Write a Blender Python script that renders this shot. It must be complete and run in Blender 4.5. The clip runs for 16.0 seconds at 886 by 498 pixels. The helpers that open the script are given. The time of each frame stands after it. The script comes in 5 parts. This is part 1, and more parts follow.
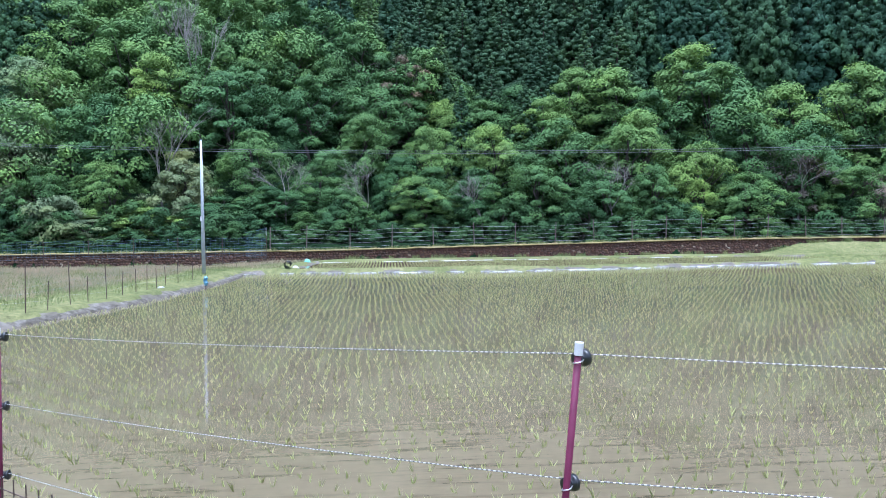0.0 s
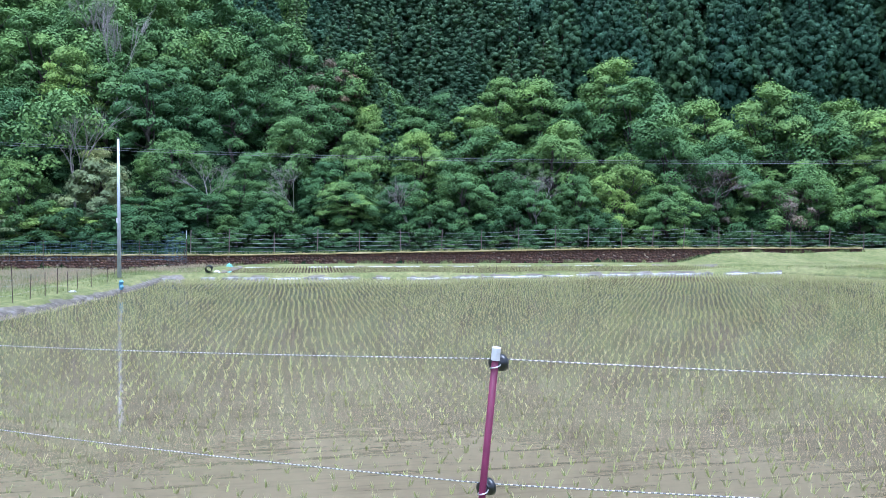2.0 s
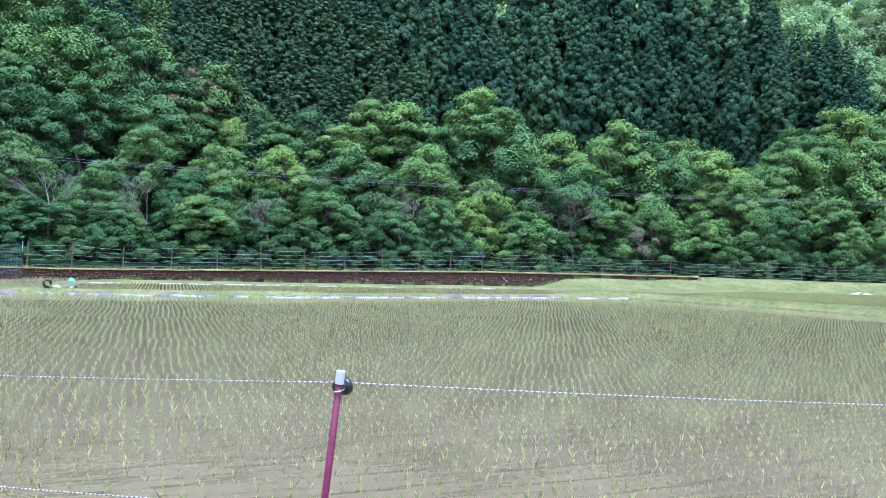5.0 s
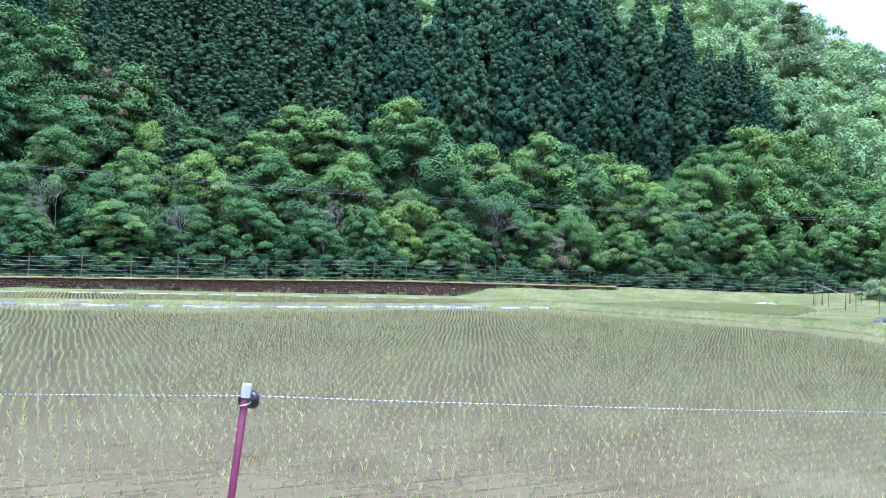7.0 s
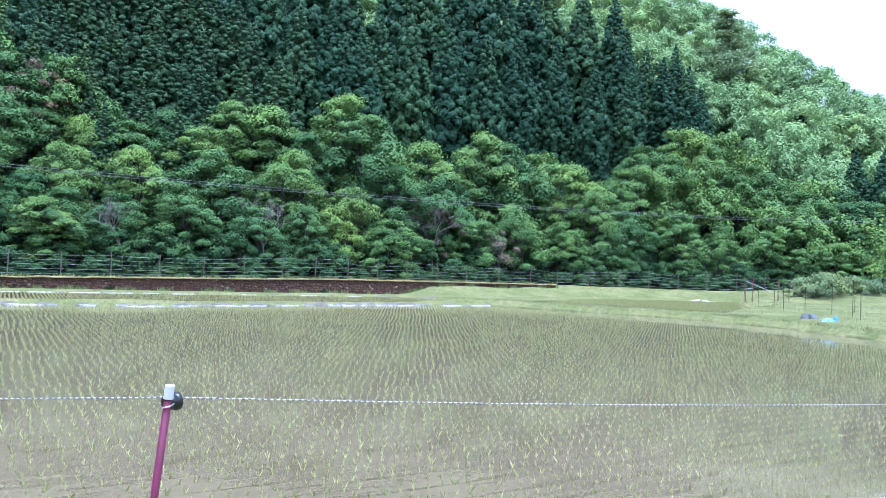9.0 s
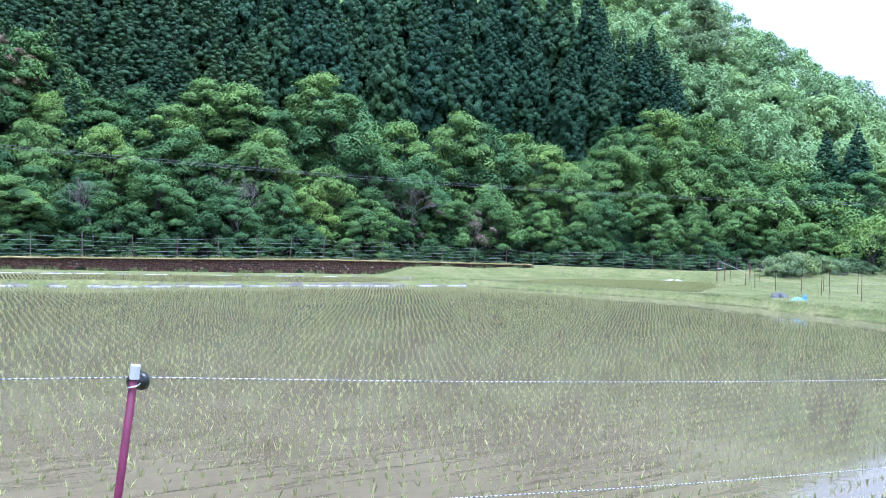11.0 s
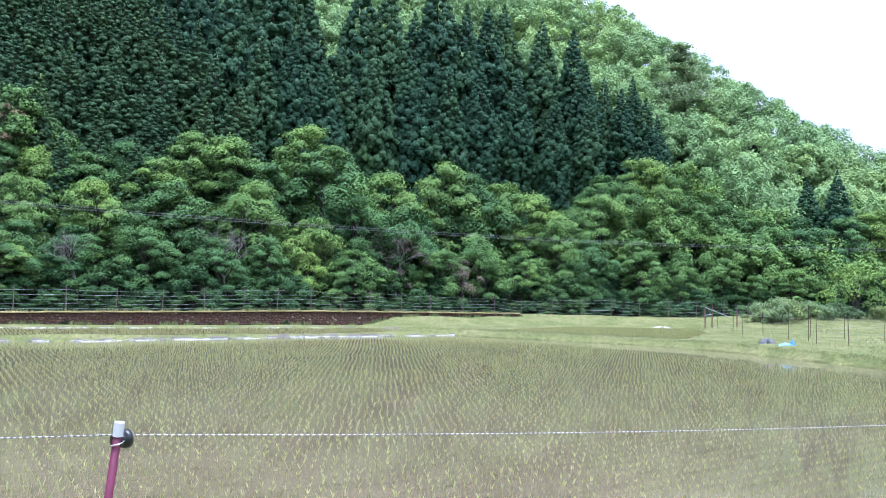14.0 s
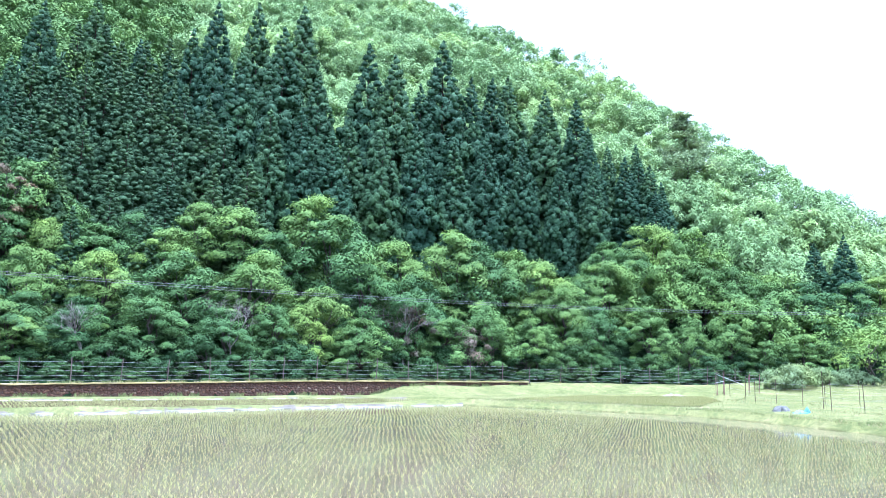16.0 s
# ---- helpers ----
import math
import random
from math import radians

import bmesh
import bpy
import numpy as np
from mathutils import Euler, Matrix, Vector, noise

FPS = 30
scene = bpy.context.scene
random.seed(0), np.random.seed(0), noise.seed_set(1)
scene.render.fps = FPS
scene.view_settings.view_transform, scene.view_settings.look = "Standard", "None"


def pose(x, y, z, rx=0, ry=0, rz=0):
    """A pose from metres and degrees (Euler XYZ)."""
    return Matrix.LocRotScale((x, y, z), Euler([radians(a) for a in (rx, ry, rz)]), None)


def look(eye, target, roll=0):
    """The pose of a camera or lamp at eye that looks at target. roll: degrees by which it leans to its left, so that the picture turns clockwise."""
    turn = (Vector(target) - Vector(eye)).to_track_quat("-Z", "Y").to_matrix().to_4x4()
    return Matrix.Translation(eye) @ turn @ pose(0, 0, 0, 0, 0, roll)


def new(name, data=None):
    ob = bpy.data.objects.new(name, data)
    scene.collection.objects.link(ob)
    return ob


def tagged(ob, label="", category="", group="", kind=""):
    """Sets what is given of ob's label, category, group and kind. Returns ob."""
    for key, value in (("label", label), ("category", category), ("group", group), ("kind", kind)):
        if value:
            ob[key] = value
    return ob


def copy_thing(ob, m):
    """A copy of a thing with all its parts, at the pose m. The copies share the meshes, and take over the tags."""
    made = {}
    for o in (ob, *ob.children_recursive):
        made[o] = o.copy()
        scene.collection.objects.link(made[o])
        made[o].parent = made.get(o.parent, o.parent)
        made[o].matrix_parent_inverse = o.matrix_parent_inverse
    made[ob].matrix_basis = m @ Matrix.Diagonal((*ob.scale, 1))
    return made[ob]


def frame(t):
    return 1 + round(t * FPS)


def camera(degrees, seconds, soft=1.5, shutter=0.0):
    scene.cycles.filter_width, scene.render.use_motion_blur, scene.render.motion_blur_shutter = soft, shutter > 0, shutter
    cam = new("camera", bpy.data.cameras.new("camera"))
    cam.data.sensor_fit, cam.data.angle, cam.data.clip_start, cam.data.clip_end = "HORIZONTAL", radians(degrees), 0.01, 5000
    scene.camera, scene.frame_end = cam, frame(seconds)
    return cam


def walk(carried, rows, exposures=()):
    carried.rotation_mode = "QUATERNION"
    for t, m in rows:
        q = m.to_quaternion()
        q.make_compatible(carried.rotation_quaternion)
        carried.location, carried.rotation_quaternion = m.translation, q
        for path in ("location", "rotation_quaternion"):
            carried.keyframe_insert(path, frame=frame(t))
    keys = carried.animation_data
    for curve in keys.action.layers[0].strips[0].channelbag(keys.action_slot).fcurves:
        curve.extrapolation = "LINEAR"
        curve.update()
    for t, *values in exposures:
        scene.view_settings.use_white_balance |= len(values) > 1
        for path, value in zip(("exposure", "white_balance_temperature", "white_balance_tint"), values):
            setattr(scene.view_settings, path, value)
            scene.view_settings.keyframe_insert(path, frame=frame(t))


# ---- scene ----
# ---------- camera ----------
cam = camera(61.4, 16.0, soft=0.8)
ROWS = [
    (0.0, -0.097, -0.025, 2.390, 88.00, 0.69, 21.74),
    (0.5, -0.093, -0.024, 2.388, 88.40, 0.45, 20.47),
    (1.0, -0.088, -0.023, 2.387, 88.78, 0.19, 19.16),
    (1.5, -0.084, -0.022, 2.386, 88.75, -0.03, 17.80),
    (2.0, -0.079, -0.020, 2.387, 88.46, -0.18, 16.14),
    (2.5, -0.073, -0.019, 2.387, 88.33, -0.40, 14.46),
    (3.0, -0.067, -0.017, 2.388, 88.49, -0.73, 12.60),
    (3.5, -0.060, -0.016, 2.390, 88.81, -1.23, 10.71),
    (4.0, -0.053, -0.014, 2.391, 89.35, -1.60, 8.91),
    (6.5, -0.011, -0.003, 2.398, 90.97, -2.02, 1.51),
    (7.0, -0.003, -0.001, 2.399, 91.15, -2.22, -0.04),
    (7.5, 0.006, 0.002, 2.399, 91.35, -2.38, -1.72),
    (8.0, 0.014, 0.004, 2.399, 91.46, -2.39, -3.03),
    (8.5, 0.022, 0.006, 2.399, 91.43, -2.34, -3.88),
    (9.0, 0.029, 0.007, 2.399, 91.19, -2.24, -4.43),
    (11.5, 0.050, 0.013, 2.395, 89.63, -2.19, -6.75),
    (12.0, 0.051, 0.013, 2.395, 89.69, -2.12, -7.28),
    (12.5, 0.051, 0.013, 2.395, 89.83, -2.03, -7.62),
    (13.0, 0.050, 0.013, 2.395, 90.58, -1.93, -7.68),
    (13.5, 0.048, 0.012, 2.396, 91.92, -1.76, -7.53),
    (14.0, 0.045, 0.012, 2.398, 93.57, -1.55, -7.19),
    (14.5, 0.041, 0.011, 2.401, 95.38, -1.34, -6.90),
    (15.0, 0.037, 0.010, 2.405, 96.94, -1.20, -6.75),
    (15.5, 0.033, 0.008, 2.410, 98.04, -1.17, -6.69),
    (16.0, 0.028, 0.007, 2.417, 98.75, -1.14, -6.65),
]
EXPOSURES = [(0.0, 1.98, 4930, 15), (2.0, 2.02, 4850, 15), (4.0, 2.06, 4830, 15), (6.5, 2.2, 4780, 15), (9.0, 2.19, 4750, 15), (12.3, 2.07, 4790, 15), (13.2, 2.05, 5040, 15), (14.5, 2.17, 5110, 15), (15.2, 2.43, 4990, 15), (16.0, 2.8, 4880, 15)]
walk(cam, [(t, pose(*r)) for t, *r in ROWS], EXPOSURES)

# ---------- sky and sun: bright, hazy overcast ----------
world = bpy.data.worlds.new("world")
scene.world = world
world.use_nodes = True
wt = world.node_tree
wt.nodes.clear()
w_out = wt.nodes.new("ShaderNodeOutputWorld")
w_bg = wt.nodes.new("ShaderNodeBackground")
w_hs = wt.nodes.new("ShaderNodeHueSaturation")
w_sky = wt.nodes.new("ShaderNodeTexSky")
w_sky.sky_type = 'NISHITA'
w_sky.sun_disc = False
w_sky.sun_elevation = radians(82)
w_sky.sun_rotation = radians(160)
w_sky.air_density = 1.0
w_sky.dust_density = 6.0
w_sky.ozone_density = 1.0
w_hs.inputs["Saturation"].default_value = 0.35
w_bg.inputs["Strength"].default_value = 0.105
wt.links.new(w_sky.outputs[0], w_hs.inputs["Color"])
wt.links.new(w_hs.outputs[0], w_bg.inputs["Color"])
wt.links.new(w_bg.outputs[0], w_out.inputs["Surface"])
sun = new("sun", bpy.data.lights.new("sun", 'SUN'))
sun.data.energy = 1.5
sun.data.angle = radians(40)
sun.data.color = (1.0, 0.97, 0.92)
SUN_AZ, SUN_EL = radians(160), radians(82)
sun.matrix_world = look((math.sin(SUN_AZ) * math.cos(SUN_EL) * 100, math.cos(SUN_AZ) * math.cos(SUN_EL) * 100, math.sin(SUN_EL) * 100), (0, 0, 0))


# ---------- materials ----------
class Mat:
    """A node material: principled base with helpers for noise, ramps and bump."""

    def __init__(self, name, rough=0.8, metal=0.0, spec=0.5):
        self.m = bpy.data.materials.new(name)
        self.m.use_nodes = True
        self.t = self.m.node_tree
        self.b = self.t.nodes["Principled BSDF"]
        self.b.inputs["Roughness"].default_value = rough
        self.b.inputs["Metallic"].default_value = metal
        self.b.inputs["Specular IOR Level"].default_value = spec

    def n(self, kind, **kw):
        node = self.t.nodes.new(kind)
        for k, v in kw.items():
            node.inputs[k].default_value = v
        return node

    def link(self, a, b):
        self.t.links.new(a, b)

    def pos(self, scale=(1, 1, 1), turn=0.0, local=False):
        mp = self.n("ShaderNodeMapping")
        mp.inputs["Scale"].default_value = scale
        mp.inputs["Rotation"].default_value = (0, 0, turn)
        if local:
            self.link(self.n("ShaderNodeTexCoord").outputs["Object"], mp.inputs["Vector"])
        else:
            self.link(self.n("ShaderNodeNewGeometry").outputs["Position"], mp.inputs["Vector"])
        return mp.outputs[0]

    def noise(self, scale, detail=4.0, vec=None, rough=0.6):
        nd = self.n("ShaderNodeTexNoise", Scale=scale, Detail=detail, Roughness=rough)
        self.link(vec if vec is not None else self.pos(), nd.inputs["Vector"])
        return nd.outputs["Fac"]

    def ramp(self, fac, stops):
        r = self.n("ShaderNodeValToRGB")
        while len(r.color_ramp.elements) < len(stops):
            r.color_ramp.elements.new(0.5)
        for e, (p, c) in zip(r.color_ramp.elements, stops):
            e.position = p
            e.color = (*c, 1) if len(c) == 3 else c
        self.link(fac, r.inputs[0])
        return r.outputs[0]

    def mix(self, fac, a, b, mode='MIX'):
        mx = self.n("ShaderNodeMix")
        mx.data_type, mx.blend_type = 'RGBA', mode
        for sock, v in ((mx.inputs[0], fac), (mx.inputs[6], a), (mx.inputs[7], b)):
            if isinstance(v, (int, float)):
                sock.default_value = v
            elif isinstance(v, tuple):
                sock.default_value = (*v, 1)
            else:
                self.link(v, sock)
        return mx.outputs[2]

    def color(self, c):
        if isinstance(c, tuple):
            self.b.inputs["Base Color"].default_value = (*c, 1)
        else:
            self.link(c, self.b.inputs["Base Color"])
        return self

    def bump(self, h, strength=0.3, dist=0.02):
        bp = self.n("ShaderNodeBump", Strength=strength, Distance=dist)
        self.link(h, bp.inputs["Height"])
        self.link(bp.outputs[0], self.b.inputs["Normal"])
        return self


def leaf_mat(name, dark, mid, light, patch=0.22, through_amount=0.3):
    """Foliage: per-leaf tone, tone per tree, larger patches, light passing through the leaf."""
    k = Mat(name, rough=0.7, spec=0.08)
    geo = k.n("ShaderNodeNewGeometry")
    obi = k.n("ShaderNodeObjectInfo")
    isl = k.ramp(geo.outputs["Random Per Island"], [(0.0, dark), (0.5, mid), (1.0, light)])
    nz = k.noise(patch, 2.0)
    tone = k.ramp(nz, [(0.35, (0.8, 0.84, 0.81)), (0.5, (1.0, 1.0, 1.0)), (0.68, (1.2, 1.13, 0.88))])
    c = k.mix(1.0, isl, tone, 'MULTIPLY')
    c = k.mix(1.0, c, k.ramp(k.noise(0.9, 3.0), [(0.3, (0.78, 0.8, 0.84)), (0.5, (1, 1, 1)), (0.7, (1.18, 1.16, 1.06))]), 'MULTIPLY')
    own = k.ramp(obi.outputs["Random"], [(0.0, (0.78, 0.86, 0.82)), (0.35, (0.96, 1.0, 0.92)), (0.7, (1.12, 1.1, 0.93)), (1.0, (1.42, 1.3, 0.98))])
    c = k.mix(1.0, c, own, 'MULTIPLY')
    k.color(c)
    tl = k.n("ShaderNodeBsdfTranslucent")
    k.link(c, tl.inputs["Color"])
    ms = k.n("ShaderNodeMixShader")
    ms.inputs[0].default_value = through_amount
    k.link(k.b.outputs[0], ms.inputs[1])
    k.link(tl.outputs[0], ms.inputs[2])
    k.link(ms.outputs[0], k.t.nodes["Material Output"].inputs["Surface"])
    return k.m


M_BROAD = leaf_mat("leaf_broad", (0.05, 0.102, 0.041), (0.061, 0.119, 0.048), (0.074, 0.138, 0.056), through_amount=0.12)
# Shrub green made darker: the shade below overhanging crowns is in this colour.
M_UNDER_SHADE = leaf_mat("leaf_under_shade", (0.024, 0.053, 0.021), (0.03, 0.064, 0.026), (0.037, 0.077, 0.032), through_amount=0.08)
M_SAGE = leaf_mat("leaf_sage", (0.12, 0.165, 0.08), (0.14, 0.19, 0.095), (0.165, 0.215, 0.115), through_amount=0.2)
M_PALE = leaf_mat("leaf_pale", (0.105, 0.14, 0.075), (0.135, 0.17, 0.095), (0.165, 0.195, 0.115), through_amount=0.22)
M_LIME = leaf_mat("leaf_lime", (0.078, 0.138, 0.045), (0.095, 0.162, 0.053), (0.118, 0.19, 0.065), through_amount=0.14)
M_CEDAR = leaf_mat("leaf_cedar", (0.027, 0.06, 0.037), (0.033, 0.071, 0.044), (0.04, 0.085, 0.053), through_amount=0.1)
M_CYPRESS = leaf_mat("leaf_cypress", (0.031, 0.061, 0.033), (0.037, 0.071, 0.038), (0.045, 0.084, 0.045), through_amount=0.1)
# Needle green raised well above its own tone, with haze on the ridge painted in.
M_PINE_HAZE = leaf_mat("leaf_pine_haze", (0.118, 0.175, 0.12), (0.14, 0.205, 0.142), (0.165, 0.235, 0.165), through_amount=0.35)
# Spring green lightened and blued: distance haze is put into the leaf colour.
M_HILL_HAZE = leaf_mat("leaf_hill_haze", (0.222, 0.31, 0.142), (0.24, 0.333, 0.153), (0.26, 0.36, 0.166), patch=0.09, through_amount=0.3)
M_RED = leaf_mat("leaf_reddish", (0.1, 0.082, 0.07), (0.13, 0.106, 0.092), (0.16, 0.135, 0.118))

k = Mat("bark", rough=0.9)
k.color(k.ramp(k.noise(3.0, 5, k.pos((1, 1, 0.25))), [(0.3, (0.024, 0.019, 0.015)), (0.6, (0.054, 0.045, 0.037)), (0.8, (0.089, 0.082, 0.072))]))
k.bump(k.noise(14.0, 4, k.pos((1, 1, 0.2))), 0.6, 0.03)
M_BARK = k.m
k = Mat("conifer_bark", rough=0.95, spec=0.1)
k.color(k.ramp(k.noise(3.0, 5, k.pos((1, 1, 0.25))), [(0.3, (0.018, 0.014, 0.011)), (0.7, (0.04, 0.031, 0.026))]))
M_BARK_DARK = k.m
k = Mat("bare_twig", rough=0.9)
k.color(k.ramp(k.noise(4.0), [(0.3, (0.12, 0.108, 0.098)), (0.7, (0.23, 0.215, 0.2))]))
M_TWIG = k.m

k = Mat("rice_blade", rough=0.5, spec=0.3)
g_ = k.n("ShaderNodeNewGeometry")
k.color(k.ramp(g_.outputs["Random Per Island"], [(0.0, (0.21, 0.235, 0.075)), (0.5, (0.265, 0.285, 0.098)), (0.85, (0.32, 0.325, 0.125)), (1.0, (0.37, 0.34, 0.165))]))
M_RICE = k.m

# muddy flooded field: silt seen through a thin, still sheet of water
ROW_TURN = radians(27)
k = Mat("paddy_water", rough=0.03, spec=0.6)
k.b.inputs["IOR"].default_value = 1.36
silt = k.ramp(k.noise(0.35, 5), [(0.3, (0.101, 0.082, 0.05)), (0.55, (0.125, 0.103, 0.063)), (0.75, (0.144, 0.12, 0.075))])
turned = k.n("ShaderNodeMapping")
turned.inputs["Scale"].default_value = (0.8, 8.0, 1)
k.link(k.pos(turn=-ROW_TURN), turned.inputs["Vector"])
line = k.noise(1.0, 4, turned.outputs[0], 0.55)
fur = k.ramp(line, [(0.33, (0.64, 0.63, 0.6)), (0.42, (0.86, 0.855, 0.84)), (0.5, (1, 1, 1))])
fine = k.ramp(k.noise(9.0, 4), [(0.3, (0.9, 0.9, 0.9)), (0.7, (1.06, 1.06, 1.06))])
k.color(k.mix(1.0, k.mix(1.0, silt, fur, 'MULTIPLY'), fine, 'MULTIPLY'))
k.bump(k.noise(5.0, 3, k.pos((1, 1.8, 1), -0.4)), 0.055, 0.02)
M_WATER = k.m

k = Mat("grass_ground", rough=0.95, spec=0.1)
ga = k.ramp(k.noise(0.5, 6), [(0.3, (0.08, 0.095, 0.034)), (0.5, (0.122, 0.13, 0.053)), (0.7, (0.17, 0.163, 0.08))])
gb = k.ramp(k.noise(4.0, 8, rough=0.7), [(0.3, (0.5, 0.53, 0.45)), (0.5, (0.9, 0.92, 0.85)), (0.7, (1.3, 1.25, 1.15))])
k.color(k.mix(1.0, ga, gb, 'MULTIPLY'))
k.bump(k.noise(12.0, 5), 0.8, 0.08)
M_GRASS = k.m
# Near-black to dark green at random, like low undergrowth between the trees.
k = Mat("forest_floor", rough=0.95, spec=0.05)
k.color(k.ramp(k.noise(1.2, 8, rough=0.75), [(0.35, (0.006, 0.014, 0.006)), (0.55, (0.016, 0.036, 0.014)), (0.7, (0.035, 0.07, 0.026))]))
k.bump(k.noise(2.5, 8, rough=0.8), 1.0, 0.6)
M_FLOOR = k.m
k = Mat("mud_bank", rough=0.8, spec=0.3)
k.color(k.ramp(k.noise(2.2, 6), [(0.3, (0.050, 0.042, 0.031)), (0.55, (0.093, 0.081, 0.065)), (0.75, (0.167, 0.155, 0.143))]))
k.bump(k.noise(9.0, 5), 0.7, 0.04)
M_MUD = k.m


def blade_mat(name, a, b, c):
    k = Mat(name, rough=0.6, spec=0.25)
    g = k.n("ShaderNodeNewGeometry")
    cc = k.ramp(g.outputs["Random Per Island"], [(0.0, a), (0.5, b), (1.0, c)])
    k.color(k.mix(1.0, cc, k.ramp(k.noise(0.6, 3), [(0.35, (0.8, 0.9, 0.8)), (0.65, (1.2, 1.08, 1.0))]), 'MULTIPLY'))
    return k.m


M_TUFT = blade_mat("grass_blade", (0.11, 0.147, 0.05), (0.15, 0.182, 0.066), (0.19, 0.21, 0.09))
M_STRAW = blade_mat("straw_blade", (0.26, 0.235, 0.14), (0.32, 0.27, 0.19), (0.37, 0.29, 0.23))

k = Mat("wall_stone", rough=0.9, spec=0.2)
ob_ = k.n("ShaderNodeObjectInfo")
st = k.ramp(ob_.outputs["Random"], [(0.0, (0.075, 0.038, 0.029)), (0.35, (0.098, 0.054, 0.04)), (0.6, (0.082, 0.056, 0.047)), (0.85, (0.12, 0.07, 0.046)), (0.96, (0.14, 0.09, 0.06)), (1.0, (0.26, 0.22, 0.18))])
sv = k.ramp(k.noise(6.0, 5), [(0.3, (0.57, 0.48, 0.45)), (0.5, (0.85, 0.82, 0.8)), (0.66, (1.0, 0.95, 0.85)), (0.74, (2.2, 2.1, 1.9))])
k.color(k.mix(1.0, st, sv, 'MULTIPLY'))
k.bump(k.noise(16.0, 5), 0.7, 0.04)
M_STONE = k.m
k = Mat("wall_mortar", rough=0.95, spec=0.1)
k.color(k.ramp(k.noise(3.0, 5), [(0.3, (0.045, 0.028, 0.022)), (0.7, (0.085, 0.054, 0.042))]))
k.bump(k.noise(12.0, 5), 0.8, 0.05)
M_JOINT = k.m
k = Mat("wall_cap", rough=0.9, spec=0.2)
k.color(k.ramp(k.noise(1.6, 6), [(0.3, (0.1, 0.085, 0.03)), (0.5, (0.19, 0.155, 0.06)), (0.7, (0.24, 0.2, 0.11))]))
k.bump(k.noise(14.0, 5), 0.6, 0.03)
M_CAP = k.m
k = Mat("rusty_steel", rough=0.75, metal=0.2)
k.color(k.ramp(k.noise(9.0, 5), [(0.3, (0.036, 0.02, 0.016)), (0.6, (0.066, 0.042, 0.035)), (0.8, (0.11, 0.09, 0.082))]))
M_RUST = k.m
k = Mat("galvanised", rough=0.5, metal=0.1)
k.color(k.ramp(k.noise(5.0, 5), [(0.3, (0.3, 0.325, 0.36)), (0.7, (0.4, 0.425, 0.46))]))
M_GALV = k.m
k = Mat("red_paint", rough=0.45)
k.color(k.ramp(k.noise(8.0, 4), [(0.3, (0.09, 0.03, 0.045)), (0.7, (0.17, 0.06, 0.085))]))
M_REDPOST = k.m
k = Mat("magenta_plastic", rough=0.55, spec=0.3)
k.color(k.mix(0.6, (0.091, 0.007, 0.033), k.ramp(k.noise(22.0, 5), [(0.3, (0.063, 0.006, 0.022)), (0.7, (0.117, 0.013, 0.046))])))
M_MAGENTA = k.m
k = Mat("white_plastic", rough=0.4)
k.color(k.ramp(k.noise(30.0, 4), [(0.3, (0.42, 0.42, 0.44)), (0.7, (0.55, 0.55, 0.56))]))
M_WHITE = k.m
k = Mat("black_plastic", rough=0.28)
k.color(k.ramp(k.noise(20.0, 4), [(0.3, (0.005, 0.006, 0.007)), (0.7, (0.013, 0.014, 0.017))]))
M_BLACK = k.m
k = Mat("wire_white", rough=0.5)
k.color((0.5, 0.5, 0.51))
M_WIREW = k.m
k = Mat("wire_dark", rough=0.4, metal=0.6)
k.color((0.10, 0.10, 0.12))
M_WIRED = k.m
k = Mat("steel_wire", rough=0.4, metal=0.8)
k.color((0.5, 0.5, 0.52))
M_STEEL = k.m
k = Mat("blue_net", rough=0.6)
k.color((0.045, 0.090, 0.135))
M_NET = k.m
k = Mat("cable_sheath", rough=0.5)
k.color((0.09, 0.095, 0.105))
M_CABLE = k.m
k = Mat("blue_sheet", rough=0.4)
k.color(k.ramp(k.noise(6.0, 4), [(0.3, (0.05, 0.16, 0.25)), (0.7, (0.12, 0.27, 0.37))]))
k.bump(k.noise(7.0, 4), 0.8, 0.05)
M_BLUE = k.m
k = Mat("grey_sheet", rough=0.6)
k.color(k.ramp(k.noise(4.0, 4), [(0.3, (0.04, 0.043, 0.044)), (0.7, (0.085, 0.088, 0.088))]))
k.bump(k.noise(6.0, 4), 0.7, 0.05)
M_GREY = k.m
k = Mat("white_sheet", rough=0.35)
k.color(k.ramp(k.noise(3.0, 5), [(0.3, (0.2, 0.2, 0.195)), (0.6, (0.42, 0.42, 0.42))]))
k.bump(k.noise(9.0, 4), 0.8, 0.05)
M_SHEET = k.m
k = Mat("teal_sheet", rough=0.45)
k.color((0.150, 0.375, 0.315))
M_TEAL = k.m

k = Mat("bund_liner", rough=0.7, spec=0.2)
k.color(k.ramp(k.noise(2.6, 5), [(0.3, (0.03, 0.032, 0.02)), (0.42, (0.1, 0.1, 0.08)), (0.52, (0.2, 0.2, 0.185)), (0.66, (0.38, 0.38, 0.37))]))
k.bump(k.noise(8.0, 3), 0.5, 0.03)
M_LINER = k.m

k = Mat("edge_stone", rough=0.85, spec=0.2)
k.color(k.ramp(k.noise(5.0, 6), [(0.34, (0.04, 0.035, 0.026)), (0.52, (0.09, 0.08, 0.064)), (0.7, (0.17, 0.16, 0.145))]))
k.bump(k.noise(7.0, 5), 1.0, 0.06)
M_EDGE = k.m

k = Mat("weathered_post", rough=0.8, metal=0.1)
k.color(k.ramp(k.noise(9.0, 5), [(0.3, (0.065, 0.044, 0.04)), (0.6, (0.11, 0.085, 0.08)), (0.8, (0.17, 0.155, 0.15))]))
